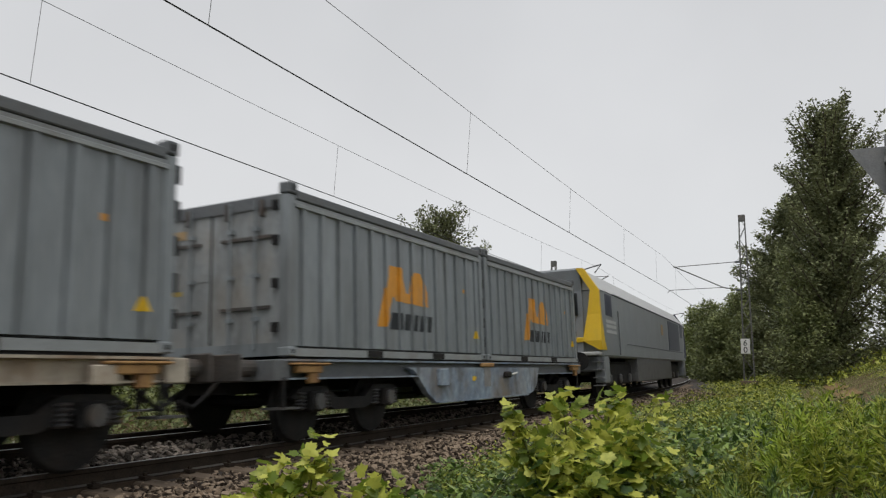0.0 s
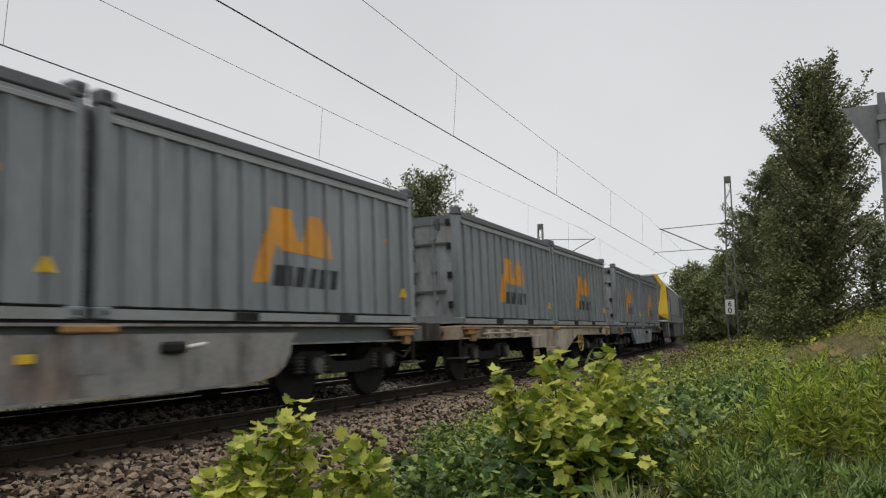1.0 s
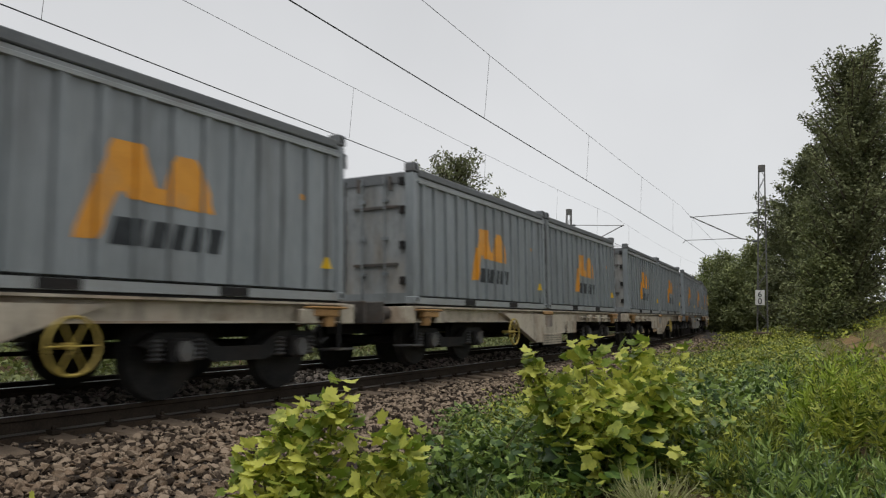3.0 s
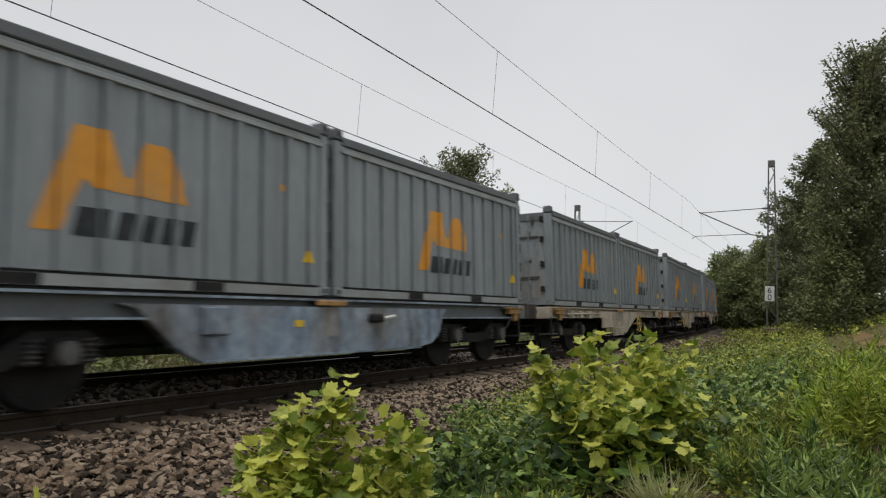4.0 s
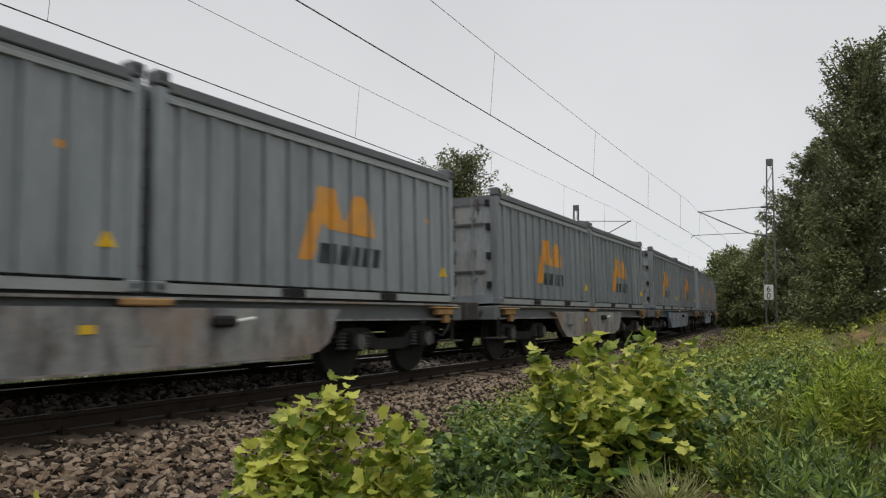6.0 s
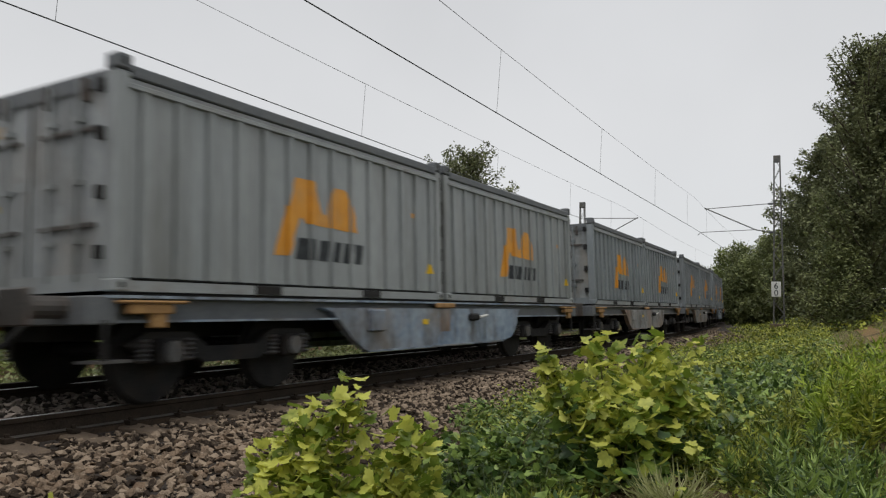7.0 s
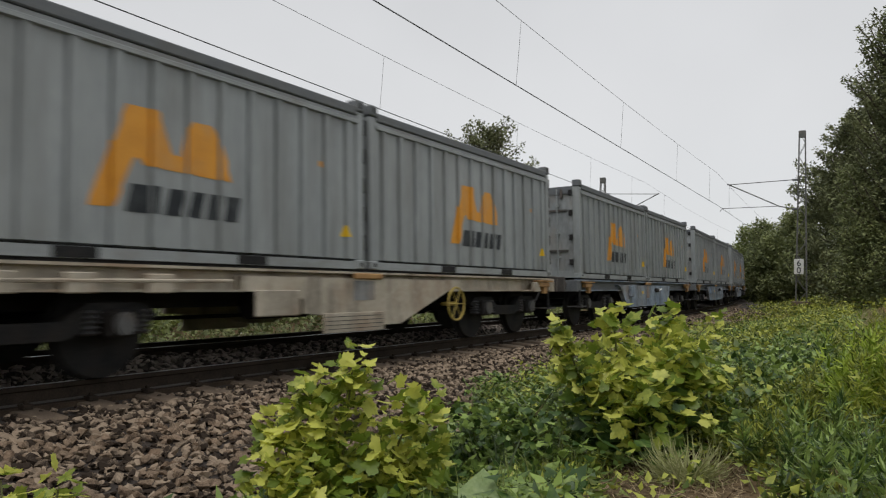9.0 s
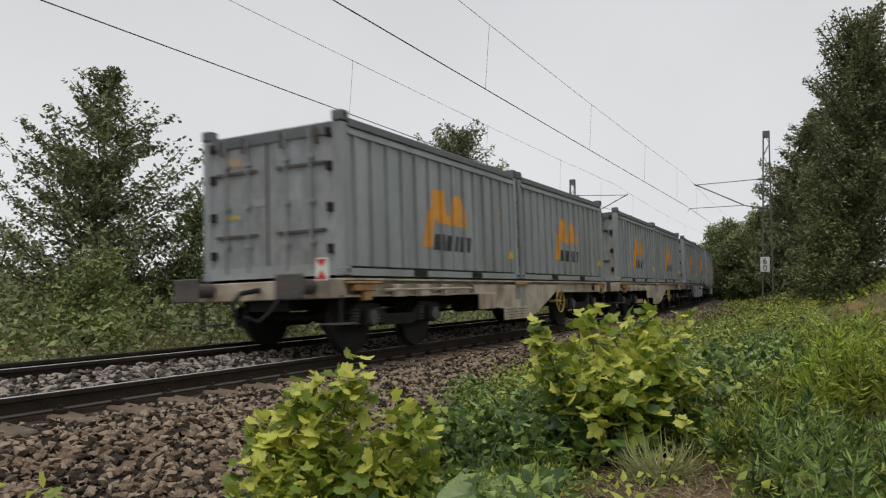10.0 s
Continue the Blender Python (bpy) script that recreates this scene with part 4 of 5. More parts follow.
for ch, z in (("6", 2.17), ("0", 1.78)):
    cu = bpy.data.curves.new("digit", "FONT")
    cu.body, cu.size, cu.align_x, cu.extrude = ch, 0.47, "CENTER", 0.002
    tmp = new("digit_source", cu)
    me = bpy.data.meshes.new_from_object(tmp.evaluated_get(bpy.context.evaluated_depsgraph_get()))
    bpy.data.objects.remove(tmp)
    me.materials.append(INK)
    dg = new("digit", me)
    dg.parent = board
    dg.matrix_basis = pose(-5.45, 46.095, z, 90, 0, 0)
tagged(board, "white distance board with black figures 6 and 0 on the mast", "sign")

# triangular sign seen from behind
sg = empty("road_sign")
bm = bmesh.new()
tube(bm, [(0.52, 8.46, 0.1), (0.52, 8.46, 3.30)], 0.038, 12)
part("post", bm, GALV, sg, "galvanised post")
bm = bmesh.new()
tri = [(0.52 - 0.36, 3.20), (0.52 + 0.36, 3.20), (0.52, 2.60)]
a = [bm.verts.new((x, 8.50, z)) for x, z in tri]
b = [bm.verts.new((x, 8.515, z)) for x, z in tri]
bm.faces.new(a), bm.faces.new(b[::-1])
for i in range(3):
    bm.faces.new((a[i], b[i], b[(i + 1) % 3], a[(i + 1) % 3]))
bmesh.ops.recalc_face_normals(bm, faces=bm.faces[:])
part("plate", bm, GALV, sg, "grey back of a triangular plate")
part("clamp", boxes((0.47, 0.57, 8.41, 8.51, 3.02, 3.07)), GALV, sg)
part("clamp", boxes((0.47, 0.57, 8.41, 8.51, 2.78, 2.83)), GALV, sg)
tagged(sg, "triangular road sign on a galvanised post, grey from behind", "sign")


# ---- plants ----
rng = np.random.default_rng(7)
LEAF = (np.array([[0, 0, 0], [-0.28, 0.42, 0.07], [0, 0.5, 0], [0.28, 0.42, 0.07], [0, 1.0, -0.12]]), [(0, 2, 1), (0, 3, 2), (1, 2, 4), (2, 3, 4)])
LANCE = (np.array([[0, 0, 0], [-0.085, 0.40, 0.06], [0.085, 0.40, 0.06], [0, 1.0, -0.30]]), [(0, 2, 1), (1, 2, 3)])
BLADE = (np.array([[-0.02, 0, 0], [0.02, 0, 0], [0.017, 0.5, 0.14], [-0.017, 0.5, 0.14], [0, 1.0, -0.18]]), [(0, 1, 2), (0, 2, 3), (3, 2, 4)])
_m = [(0.0, 0.0), (0.14, -0.08), (0.34, -0.10), (0.36, 0.04), (0.52, 0.10), (0.45, 0.22), (0.60, 0.46), (0.42, 0.47), (0.37, 0.58), (0.22, 0.55), (0.21, 0.70), (0.12, 0.84), (0.0, 1.0)]
_o = _m + [(-x, y) for x, y in _m[-2:0:-1]]
MAPLE = (np.array([[0, 0.30, -0.03]] + [[x, y, 0.16 * abs(x) - 0.30 * (y - 0.3) ** 2 - 0.30 * x * x] for x, y in _o]), [(0, i, i % len(_o) + 1) for i in range(1, len(_o) + 1)])


def scatter(name, template, pos, size, mat, up=0.6, heading=None, tilt=0.5, parent=None):
    """Many leaves in one mesh. tilt: how far they hang from level, in radians."""
    tv, tf = template
    n = len(pos)
    size = np.broadcast_to(size, (n,))
    az = rng.uniform(0, 2 * np.pi, n) if heading is None else heading + rng.normal(0, 0.6, n)
    el = rng.normal(up, tilt, n)
    ro = rng.normal(0, 0.6, n)
    f = np.stack([np.cos(az) * np.cos(el), np.sin(az) * np.cos(el), np.sin(el)], -1)
    side = np.stack([-np.sin(az), np.cos(az), np.zeros(n)], -1)
    up_ = np.cross(side, f) * -1
    s2 = side * np.cos(ro)[:, None] + up_ * np.sin(ro)[:, None]
    u2 = np.cross(s2, f)
    v = pos[:, None, :] + size[:, None, None] * (tv[None, :, 0, None] * s2[:, None, :] + tv[None, :, 1, None] * f[:, None, :] + tv[None, :, 2, None] * u2[:, None, :])
    fa = (np.arange(n)[:, None, None] * len(tv) + np.array(tf)[None]).reshape(-1, 3)
    me = bpy.data.meshes.new(name)
    v = v.reshape(-1, 3)
    me.vertices.add(len(v))
    me.vertices.foreach_set("co", v.astype(np.float32).ravel())
    me.loops.add(fa.size)
    me.loops.foreach_set("vertex_index", fa.astype(np.int32).ravel())
    me.polygons.add(len(fa))
    me.polygons.foreach_set("loop_start", np.arange(0, fa.size, 3, dtype=np.int32))
    me.update(calc_edges=True)
    me.validate()
    me.materials.append(mat)
    ob = new(name, me)
    if parent:
        ob.parent = parent
    return ob


def tree(name, x, y, height, rx, leaves, leaf_size, mat, label, profile, branches=60, seed=1, trunk_r=0.16, sigma=0.24, rise=0.5, inner=0.3, low=0.05, lean=0.0, lift=0.12):
    """A trunk with limbs that fan out; sprays of leaves along the outer part of each limb. profile: limb length against height."""
    r = np.random.default_rng(seed)
    t = empty(name)
    z0 = float(ground_z(x, y)) - 0.1
    bm = bmesh.new()
    bend = r.normal(0, 0.03 * height, (3, 2))
    axis = [(x, y, z0), (x + bend[0, 0], y + bend[0, 1], z0 + height * 0.35), (x + bend[1, 0], y + bend[1, 1], z0 + height * 0.68), (x + bend[2, 0], y + bend[2, 1], z0 + height * 0.96)]
    axis = [(a + lean * (h - z0) / height, b, h) for a, b, h in axis]
    tube(bm, axis, [trunk_r, trunk_r * 0.75, trunk_r * 0.4, 0.02], 8)
    az = np.array(axis)
    centres = [(az[3] - np.array([0, 0, 0.25 * k]), sigma * 0.55) for k in range(5)]
    for i in range(branches):
        f = low + (1 - low) * (i + r.uniform(0, 1)) / branches
        length = rx * np.interp(f, profile[0], profile[1]) * r.uniform(0.6, 1.18)
        a = i * 2.39996 + r.normal(0, 0.35)
        zt = z0 + height * f
        e = rise * (0.4 + f) + r.normal(0, 0.15)
        d = np.array([math.cos(a) * math.cos(e), math.sin(a) * math.cos(e), math.sin(e)])
        zs = max(z0 + 0.1, zt - length * math.sin(e))
        base = np.array([np.interp(zs, az[:, 2], az[:, 0]), np.interp(zs, az[:, 2], az[:, 1]), zs])
        side = np.cross(d, [0, 0, 1.0])
        curve = r.normal(0, 0.12, 2)
        n = max(4, int(length / (sigma * 0.85)))
        line = [base + d * length * q + (side * curve[0] + np.array([0, 0, curve[1] + lift])) * length * q * q for q in np.linspace(0, 1, n + 1)]
        tube(bm, line[::max(1, n // 3)] + [line[-1]], [0.035 * (1 - 0.8 * q) * (trunk_r / 0.16) for q in np.linspace(0, 1, len(line[::max(1, n // 3)]) + 1)], 5)
        for j, q in enumerate(np.linspace(0, 1, n + 1)):
            if q < inner:
                continue
            k = 1.15 - 0.7 * q ** 3
            centres.append((line[j], sigma * k))
            for side_way in (-1, 1):
                if r.uniform() < 0.55:
                    centres.append((line[j] + side_way * side * length * 0.22 * (1.1 - q) + np.array([0, 0, r.normal(0.05, 0.12)]) * length * 0.3, sigma * k * 0.85))
    part("trunk", bm, BARK, t, "brown trunk and limbs")
    per = max(4, leaves // len(centres))
    pts = []
    for c, k in centres:
        m = max(4, int(per * (k / sigma) ** 1.5))
        d = r.normal(0, 1, (m, 3))
        d *= np.minimum(1, 1.25 / np.linalg.norm(d, axis=1))[:, None]
        pts.append(c + d * np.array([1, 1, 0.75]) * k)
    pts = np.concatenate(pts)
    scatter("crown", LEAF, pts, r.uniform(0.6, 1.3, len(pts)) * leaf_size, mat, -0.1, None, 0.5, t)
    return tagged(t, label, "tree")


COLUMN = ([0, 0.1, 0.3, 0.6, 0.8, 0.92, 1], [0.8, 0.92, 0.98, 0.95, 1.0, 0.7, 0.4])
ROUND = ([0, 0.15, 0.45, 0.7, 0.9, 1], [0.75, 1.0, 1.05, 0.9, 0.55, 0.25])
TIERS = ([0, 0.15, 0.35, 0.55, 0.7, 0.8, 0.9, 1], [0.8, 1.1, 1.1, 0.95, 0.72, 0.45, 0.28, 0.15])
BUSH = ([0, 0.2, 0.6, 1], [1.1, 1.1, 0.9, 0.4])


# right-hand trees and the woods
tree("tree", -1.5, 35.0, 12.0, 2.5, 85000, 0.155, LEAF_DARK, "tall dark green broadleaf tree, ivy-clad, beside the path", COLUMN, 180, 3, 0.22, 0.28, 0.6, 0.05, 0.05, 1.3, 0.30)
tree("tree", 1.6, 39.0, 4.6, 1.4, 9000, 0.17, LEAF_DARK, "dark green bushy tree on the bank", BUSH, 60, 4, 0.16, 0.4, 0.5, 0.1)
tree("tree", -3.4, 52.0, 11.6, 3.0, 70000, 0.20, LEAF_DARK, "dark dense tree behind the mast", ROUND, 90, 5, 0.16, 0.42, 0.35, 0.1)
tree("tree", -1.3, 44.0, 7.2, 2.1, 18000, 0.2, LEAF_MID, "green tree between the mast and the tall tree", BUSH, 60, 26, 0.12, 0.4, 0.45, 0.1)
tree("tree", -1.8, 42.0, 4.4, 1.9, 12000, 0.16, LEAF_MID, "bushy green shrub beside the mast", BUSH, 45, 6, 0.1, 0.4, 0.4, 0.1)
tree("tree", -1.7, 33.0, 3.4, 1.5, 10000, 0.13, LEAF_MID, "bushy green shrub at the foot of the tall tree", BUSH, 45, 16, 0.1, 0.36, 0.4, 0.1)
tree("tree", -1.7, 33.6, 5.6, 1.4, 11000, 0.13, LEAF_MID, "leafy green shrub against the tall tree", BUSH, 45, 17, 0.1, 0.34, 0.5, 0.1)
tree("tree", 8.3, 47.0, 8.3, 3.6, 11000, 0.24, LEAF_LIGHT, "light green tree on the bank", ROUND, 50, 7, 0.2, 0.6, 0.5, 0.15)
tree("tree", 6.0, 41.0, 3.2, 3.0, 9000, 0.2, LEAF_MID, "dark green bushes on the bank", BUSH, 40, 8, 0.1, 0.5, 0.4, 0.1)
for i, (x, y, h, r_) in enumerate(((-14.6, 84, 8.0, 3.6), (-12.2, 80, 8.0, 3.4), (-9.4, 76, 8.0, 3.2), (-17.5, 92, 6.6, 4.0), (-7.2, 66, 7.6, 2.8), (-10.2, 68, 5.8, 2.8))):
    tree("tree", x, y, h, r_, 17000, 0.27, LEAF_LIGHT if i in (0, 3) else LEAF_MID, "green round tree at the edge of the woods" if i in (0, 1, 2, 3, 5) else "green tree at the edge of the woods", BUSH, 45, 20 + i, 0.16, 0.7, 0.5, 0.1)
tree("tree", -46.9, 85.2, 21.2, 8.0, 34000, 0.45, LEAF_DARK, "dark green broadleaf tree far beyond the train", ([0, 0.3, 0.5, 0.75, 0.92, 1], [0.5, 0.7, 1.0, 1.0, 0.7, 0.3]), 90, 9, 0.35, 0.9, 0.6, 0.15, 0.3)
tree("tree", -19.2, 13.9, 7.5, 3.2, 34000, 0.16, LEAF_DARK, "airy green tree beyond the track with upright shoots", TIERS, 70, 10, 0.12, 0.22, 0.3, 0.1, 0.03, 0.0, 0.30)
tree("tree", -22.0, 22.5, 4.6, 2.6, 9000, 0.14, LEAF_MID, "low green tree in the thicket beyond the track", BUSH, 36, 11, 0.1, 0.36, 0.5, 0.15)
tree("tree", -17.3, 15.6, 4.2, 2.0, 15000, 0.13, LEAF_MID, "leafy green shrub beside the airy tree", BUSH, 46, 36, 0.1, 0.3, 0.5, 0.1)
tree("tree", -17.0, 17.5, 3.8, 2.2, 8000, 0.13, LEAF_LIGHT, "light green shrub in the thicket beyond the track", BUSH, 36, 12, 0.1, 0.34, 0.5, 0.15)
for x, y, h, r_, sd in ((-15.5, 11.0, 2.2, 1.6, 31), (-16.2, 8.2, 1.9, 1.5, 32), (-18.5, 20.5, 2.8, 2.0, 33), (-24.5, 14.0, 3.2, 2.4, 34), (-22.0, 9.0, 2.4, 2.0, 35)):
    tree("bush", x, y, h, r_, 6000, 0.12, LEAF_LIGHT if sd % 2 else LEAF_MID, "rounded green bush in the thicket beyond the track", BUSH, 30, sd, 0.07, 0.3, 0.5, 0.1)
tree("tree", -34.0, 16.0, 3.6, 3.2, 7000, 0.2, LEAF_DARK, "dark round bush far beyond the track", BUSH, 36, 13, 0.1, 0.5, 0.5, 0.15)


def far_block(x, y, w, h):
    """A tall pale block of flats on the skyline."""
    b = empty("apartment_building")
    bm = box(bmesh.new(), -w / 2, w / 2, -7, 7, 0, h, bevel=0.3)
    part("wall", bm, WALLM, b)
    part("roof", boxes((-w / 2 - 0.3, w / 2 + 0.3, -7.3, 7.3, h - 0.01, h + 0.8)), ROOFM, b)
    for i in range(int(h / 3) - 1):
        for k in range(4):
            xx = -w / 2 + w * (k + 0.5) / 4
            part("window", boxes((xx - w * 0.07, xx + w * 0.07, -7.06, -6.9, 2.0 + 3 * i, 3.4 + 3 * i)), GLASS, b)
    b.matrix_basis = pose(x, y, float(ground_z(x, y)) - 0.5, 0, 0, 57)
    return tagged(b, "tall pale block of flats on the far skyline", "building", "far blocks of flats")


far_block(-1262, 808, 11, 40)
far_block(-1248, 830, 14, 46)
far_block(-1222, 850, 40, 27)


def patch(n, x0, x1, y0, y1, keep):
    """Random places in a rectangle, kept where keep(u, x, y) allows, set on the ground."""
    x, y = rng.uniform(x0, x1, n), rng.uniform(y0, y1, n)
    u = across(x, y)
    ok = keep(u, x, y)
    x, y = x[ok], y[ok]
    return np.stack([x, y, ground_z(x, y) + rough(x, y)], -1)


def herbs(name, base, height, leaves, leaf, template, mat, label, tilt=0.5, up=0.35, spread=0.05):
    """Upright stalks set with leaves: one object for plants nobody could count."""
    n = len(base)
    # plants stand in drifts of unlike height
    drift = 0.72 + 0.38 * np.sin(base[:, 0] * 2.3 + 1.7 * np.sin(base[:, 1] * 1.1)) * np.sin(base[:, 1] * 1.9 + base[:, 0])
    h = rng.uniform(0.5, 1.1, n) * height * drift
    lean = rng.normal(0, 0.18, (n, 2))
    f = rng.uniform(0.1, 1.0, (n, leaves)) ** 0.7
    pos = np.empty((n, leaves, 3))
    pos[..., 0] = base[:, None, 0] + lean[:, None, 0] * f * h[:, None] + rng.normal(0, spread, (n, leaves))
    pos[..., 1] = base[:, None, 1] + lean[:, None, 1] * f * h[:, None] + rng.normal(0, spread, (n, leaves))
    pos[..., 2] = base[:, None, 2] + f * h[:, None]
    sz = (rng.uniform(0.6, 1.25, (n, leaves)) * leaf).ravel()
    ob = scatter(name, template, pos.reshape(-1, 3), sz, mat, up, None, tilt)
    return tagged(ob, label, "plants", kind="stuff")


def stalks(name, base, height, leaves, leaf, mat, label):
    """Upright stalks with narrow leaves all round, shorter and steeper towards the tip."""
    n = len(base)
    drift = 0.78 + 0.48 * np.sin(base[:, 0] * 3.1 + base[:, 1]) * np.sin(base[:, 1] * 2.3 - base[:, 0])
    h = rng.uniform(0.6, 1.1, n) * height * drift
    lean = rng.normal(0, 0.14, (n, 2))
    f = np.sort(rng.uniform(0.25, 1.0, (n, leaves)), 1)
    pos = np.stack([base[:, None, 0] + lean[:, :1] * (f * h[:, None]) ** 1.2, base[:, None, 1] + lean[:, 1:] * (f * h[:, None]) ** 1.2, base[:, None, 2] + f * h[:, None]], -1).reshape(-1, 3)
    sz = (leaf * (1.15 - 0.65 * f ** 3) * rng.uniform(0.7, 1.2, f.shape)).ravel()
    ob = scatter(name, LANCE, pos, sz, mat, 0.12 + 0.7 * (f ** 4).ravel(), None, 0.34)
    return tagged(ob, label, "plants", kind="stuff")


def bare(x, y):
    """The trodden patch in front of the sapling."""
    return np.hypot((x + 0.27 * y) / 0.42, (y - 3.45) / 1.35) < 1


def verge(u, x, y):
    edge = np.interp(y, [0, 4, 8, 11, 25, 60], [4.3, 3.9, 3.1, 2.45, 1.9, 1.5]) + 0.3 * np.sin(y * 1.3)
    path = (u > 6.7 + 0.2 * np.sin(y)) & (u < 8.2) & (y > 12) & (y < 32)
    return (u > edge) & ~path & (np.hypot(x, y) > 1.6)


near_v = patch(17000, -4.5, 4.5, 1.2, 9, lambda u, x, y: verge(u, x, y) & (~bare(x, y) | (rng.uniform(0, 1, len(u)) < 0.08)) & ((u < 6.5) | (y > 6) | (rng.uniform(0, 1, len(u)) < 0.25)))
herbs("low_herbs", near_v, 0.20, 12, 0.05, LEAF, LEAF_HERB, "low green nettles and herbs covering the verge", 0.45, 0.1)
def kinds_of(base):
    """Two kinds of plants grow in patches of their own."""
    x, y = base[:, 0], base[:, 1]
    q = np.sin(2.1 * x + 1.3 * np.sin(1.7 * y)) + np.sin(1.5 * y - 0.9 * x) + rng.normal(0, 0.45, len(x))
    return base[q > 0.15], base[q <= 0.15]


tall_v = patch(2900, -3.0, 4.0, 2.2, 9.5, lambda u, x, y: verge(u, x, y) & (u > 6.35 + 0.15 * np.sin(y * 5)) & ~bare(x, y) & (np.sin(x * 6.1 + 2 * np.sin(y * 2)) * np.sin(y * 4.3 - x) > -0.22))
bright_, dark_ = kinds_of(tall_v)
stalks("tall_herbs", bright_, 0.54, 70, 0.080, LEAF_HERB, "tall narrow-leaved yellow-green stalks on the verge")
stalks("tall_herbs", dark_, 0.42, 66, 0.088, LEAF_HERB2, "tall narrow-leaved dark green stalks on the verge")
broad_v = patch(900, -3.2, -0.6, 2.1, 5.2, lambda u, x, y: verge(u, x, y) & ~bare(x, y) & (u < 6.4))
herbs("broad_herbs", broad_v, 0.30, 13, 0.085, LEAF, LEAF_HERB2, "broad-leaved dark green nettles in front of the saplings", 0.4, -0.05, 0.06)
side_v = patch(5000, -5.0, 1.0, 4.6, 14, lambda u, x, y: verge(u, x, y) & (u < 6.6))
bright_, dark_ = kinds_of(side_v)
herbs("verge_herbs", bright_, 0.62, 18, 0.06, LEAF, LEAF_HERB, "knee-high green herbs beside the ballast", 0.45, 0.1)
herbs("verge_herbs", dark_, 0.48, 18, 0.07, LEAF, LEAF_HERB2, "knee-high dark green herbs beside the ballast", 0.45, 0.1)
mid_v = patch(26000, -8, 6, 9, 30, lambda u, x, y: verge(u, x, y) & ((u < 6.4) | (y < 11)))
bright_, dark_ = kinds_of(mid_v)
herbs("bank_herbs", bright_, 0.44, 14, 0.07, LEAF, LEAF_HERB, "dense yellow-green herbs on the railway bank", 0.45, 0.1, 0.1)
herbs("bank_herbs", dark_, 0.36, 12, 0.085, LEAF, LEAF_HERB2, "dense dark green herbs on the railway bank", 0.45, 0.1, 0.1)
up_v = patch(5000, -2, 14, 12, 34, lambda u, x, y: (u > 8.4))
herbs("upper_bank_herbs", up_v, 0.14, 12, 0.06, LEAF, LEAF_HERB, "low green growth on the upper bank", 0.45, 0.1, 0.1)
far_v = patch(15000, -20, 25, 30, 90, lambda u, x, y: (u > 1.9))
herbs("far_herbs", far_v, 0.5, 8, 0.16, LEAF, LEAF_HERB, "dense green growth along the far track", 0.5, 0.1, 0.2)
low_l = patch(9000, -20, -8, -3, 30, lambda u, x, y: (u < -2.3) & (u > -5.5))
herbs("far_side_herbs", low_l, 0.42, 9, 0.11, LEAF, LEAF_MID, "green herbs beyond the track", 0.5, 0.1, 0.1)
left_v = patch(7500, -40, -8, -3, 60, lambda u, x, y: (u < -4.2) & (u > -22))
bright_, dark_ = kinds_of(left_v * np.array([0.35, 0.35, 1]))
bright_, dark_ = bright_ / np.array([0.35, 0.35, 1]), dark_ / np.array([0.35, 0.35, 1])
herbs("thicket", bright_, 1.25, 26, 0.15, LEAF, LEAF_LIGHT, "light green bramble thicket beyond the track", 0.5, 0.1, 0.22)
herbs("thicket", dark_, 1.55, 26, 0.16, LEAF, LEAF_MID, "dense dark green bramble thicket beyond the track", 0.5, 0.1, 0.22)
blades = patch(2600, -4.2, 3.5, 1.5, 9, lambda u, x, y: verge(u, x, y) & ~bare(x, y) & (u > 5.2))
gp = np.repeat(blades, 6, 0) + rng.normal(0, 0.03, (len(blades) * 6, 3)) * np.array([1, 1, 0])
tagged(scatter("grass", BLADE, gp, rng.uniform(0.10, 0.28, len(gp)), GRASS, 1.0, None, 0.35), "thin green grass blades among the herbs", "grass", kind="stuff")
litter = patch(5200, -1.9, -0.2, 2.0, 4.9, lambda u, x, y: bare(x, y))
tagged(scatter("dry_litter", BLADE, litter + np.array([0, 0, 0.015]), rng.uniform(0.04, 0.16, len(litter)), LITTER, 0.05, None, 0.15), "dry brown stalks lying on trodden soil", "litter", kind="stuff")
mown = patch(40000, -3, 9, 12, 36, lambda u, x, y: (u > 7.8) | ((u > 6.2) & (u < 7.3)))
tagged(scatter("short_grass", BLADE, mown, rng.uniform(0.06, 0.16, len(mown)), GRASS, 0.8, None, 0.4), "short pale green grass beside the path on the bank", "grass", kind="stuff")


ARCH = (np.array([[-0.016, 0, 0], [0.016, 0, 0], [0.018, 0.34, 0.20], [-0.018, 0.34, 0.20], [0.014, 0.7, 0.16], [-0.014, 0.7, 0.16], [0, 1.0, -0.06]]), [(0, 1, 2), (0, 2, 3), (3, 2, 4), (3, 4, 5), (5, 4, 6)])


dry = patch(16000, -3, 4, 14, 34, lambda u, x, y: (u > 6.5) & (u < 8.4) & ((u < 7.35) | (u > 7.8) | (rng.uniform(0, 1, len(u)) < 0.35)))
tagged(scatter("dry_grass", BLADE, dry, rng.uniform(0.05, 0.16, len(dry)), STRAW, 0.5, None, 0.4), "dry brownish grass on the trodden path", "grass", kind="stuff")


def tuft(x, y, n, length, mat, label):
    z = float(ground_z(x, y)) + 0.02
    p = np.array([x, y, z]) + rng.normal(0, 0.03, (n, 3)) * np.array([1, 1, 0])
    return tagged(scatter("grass_tuft", ARCH, p, rng.uniform(0.5, 1.1, n) * length, mat, 0.30, None, 0.30), label, "grass tuft")


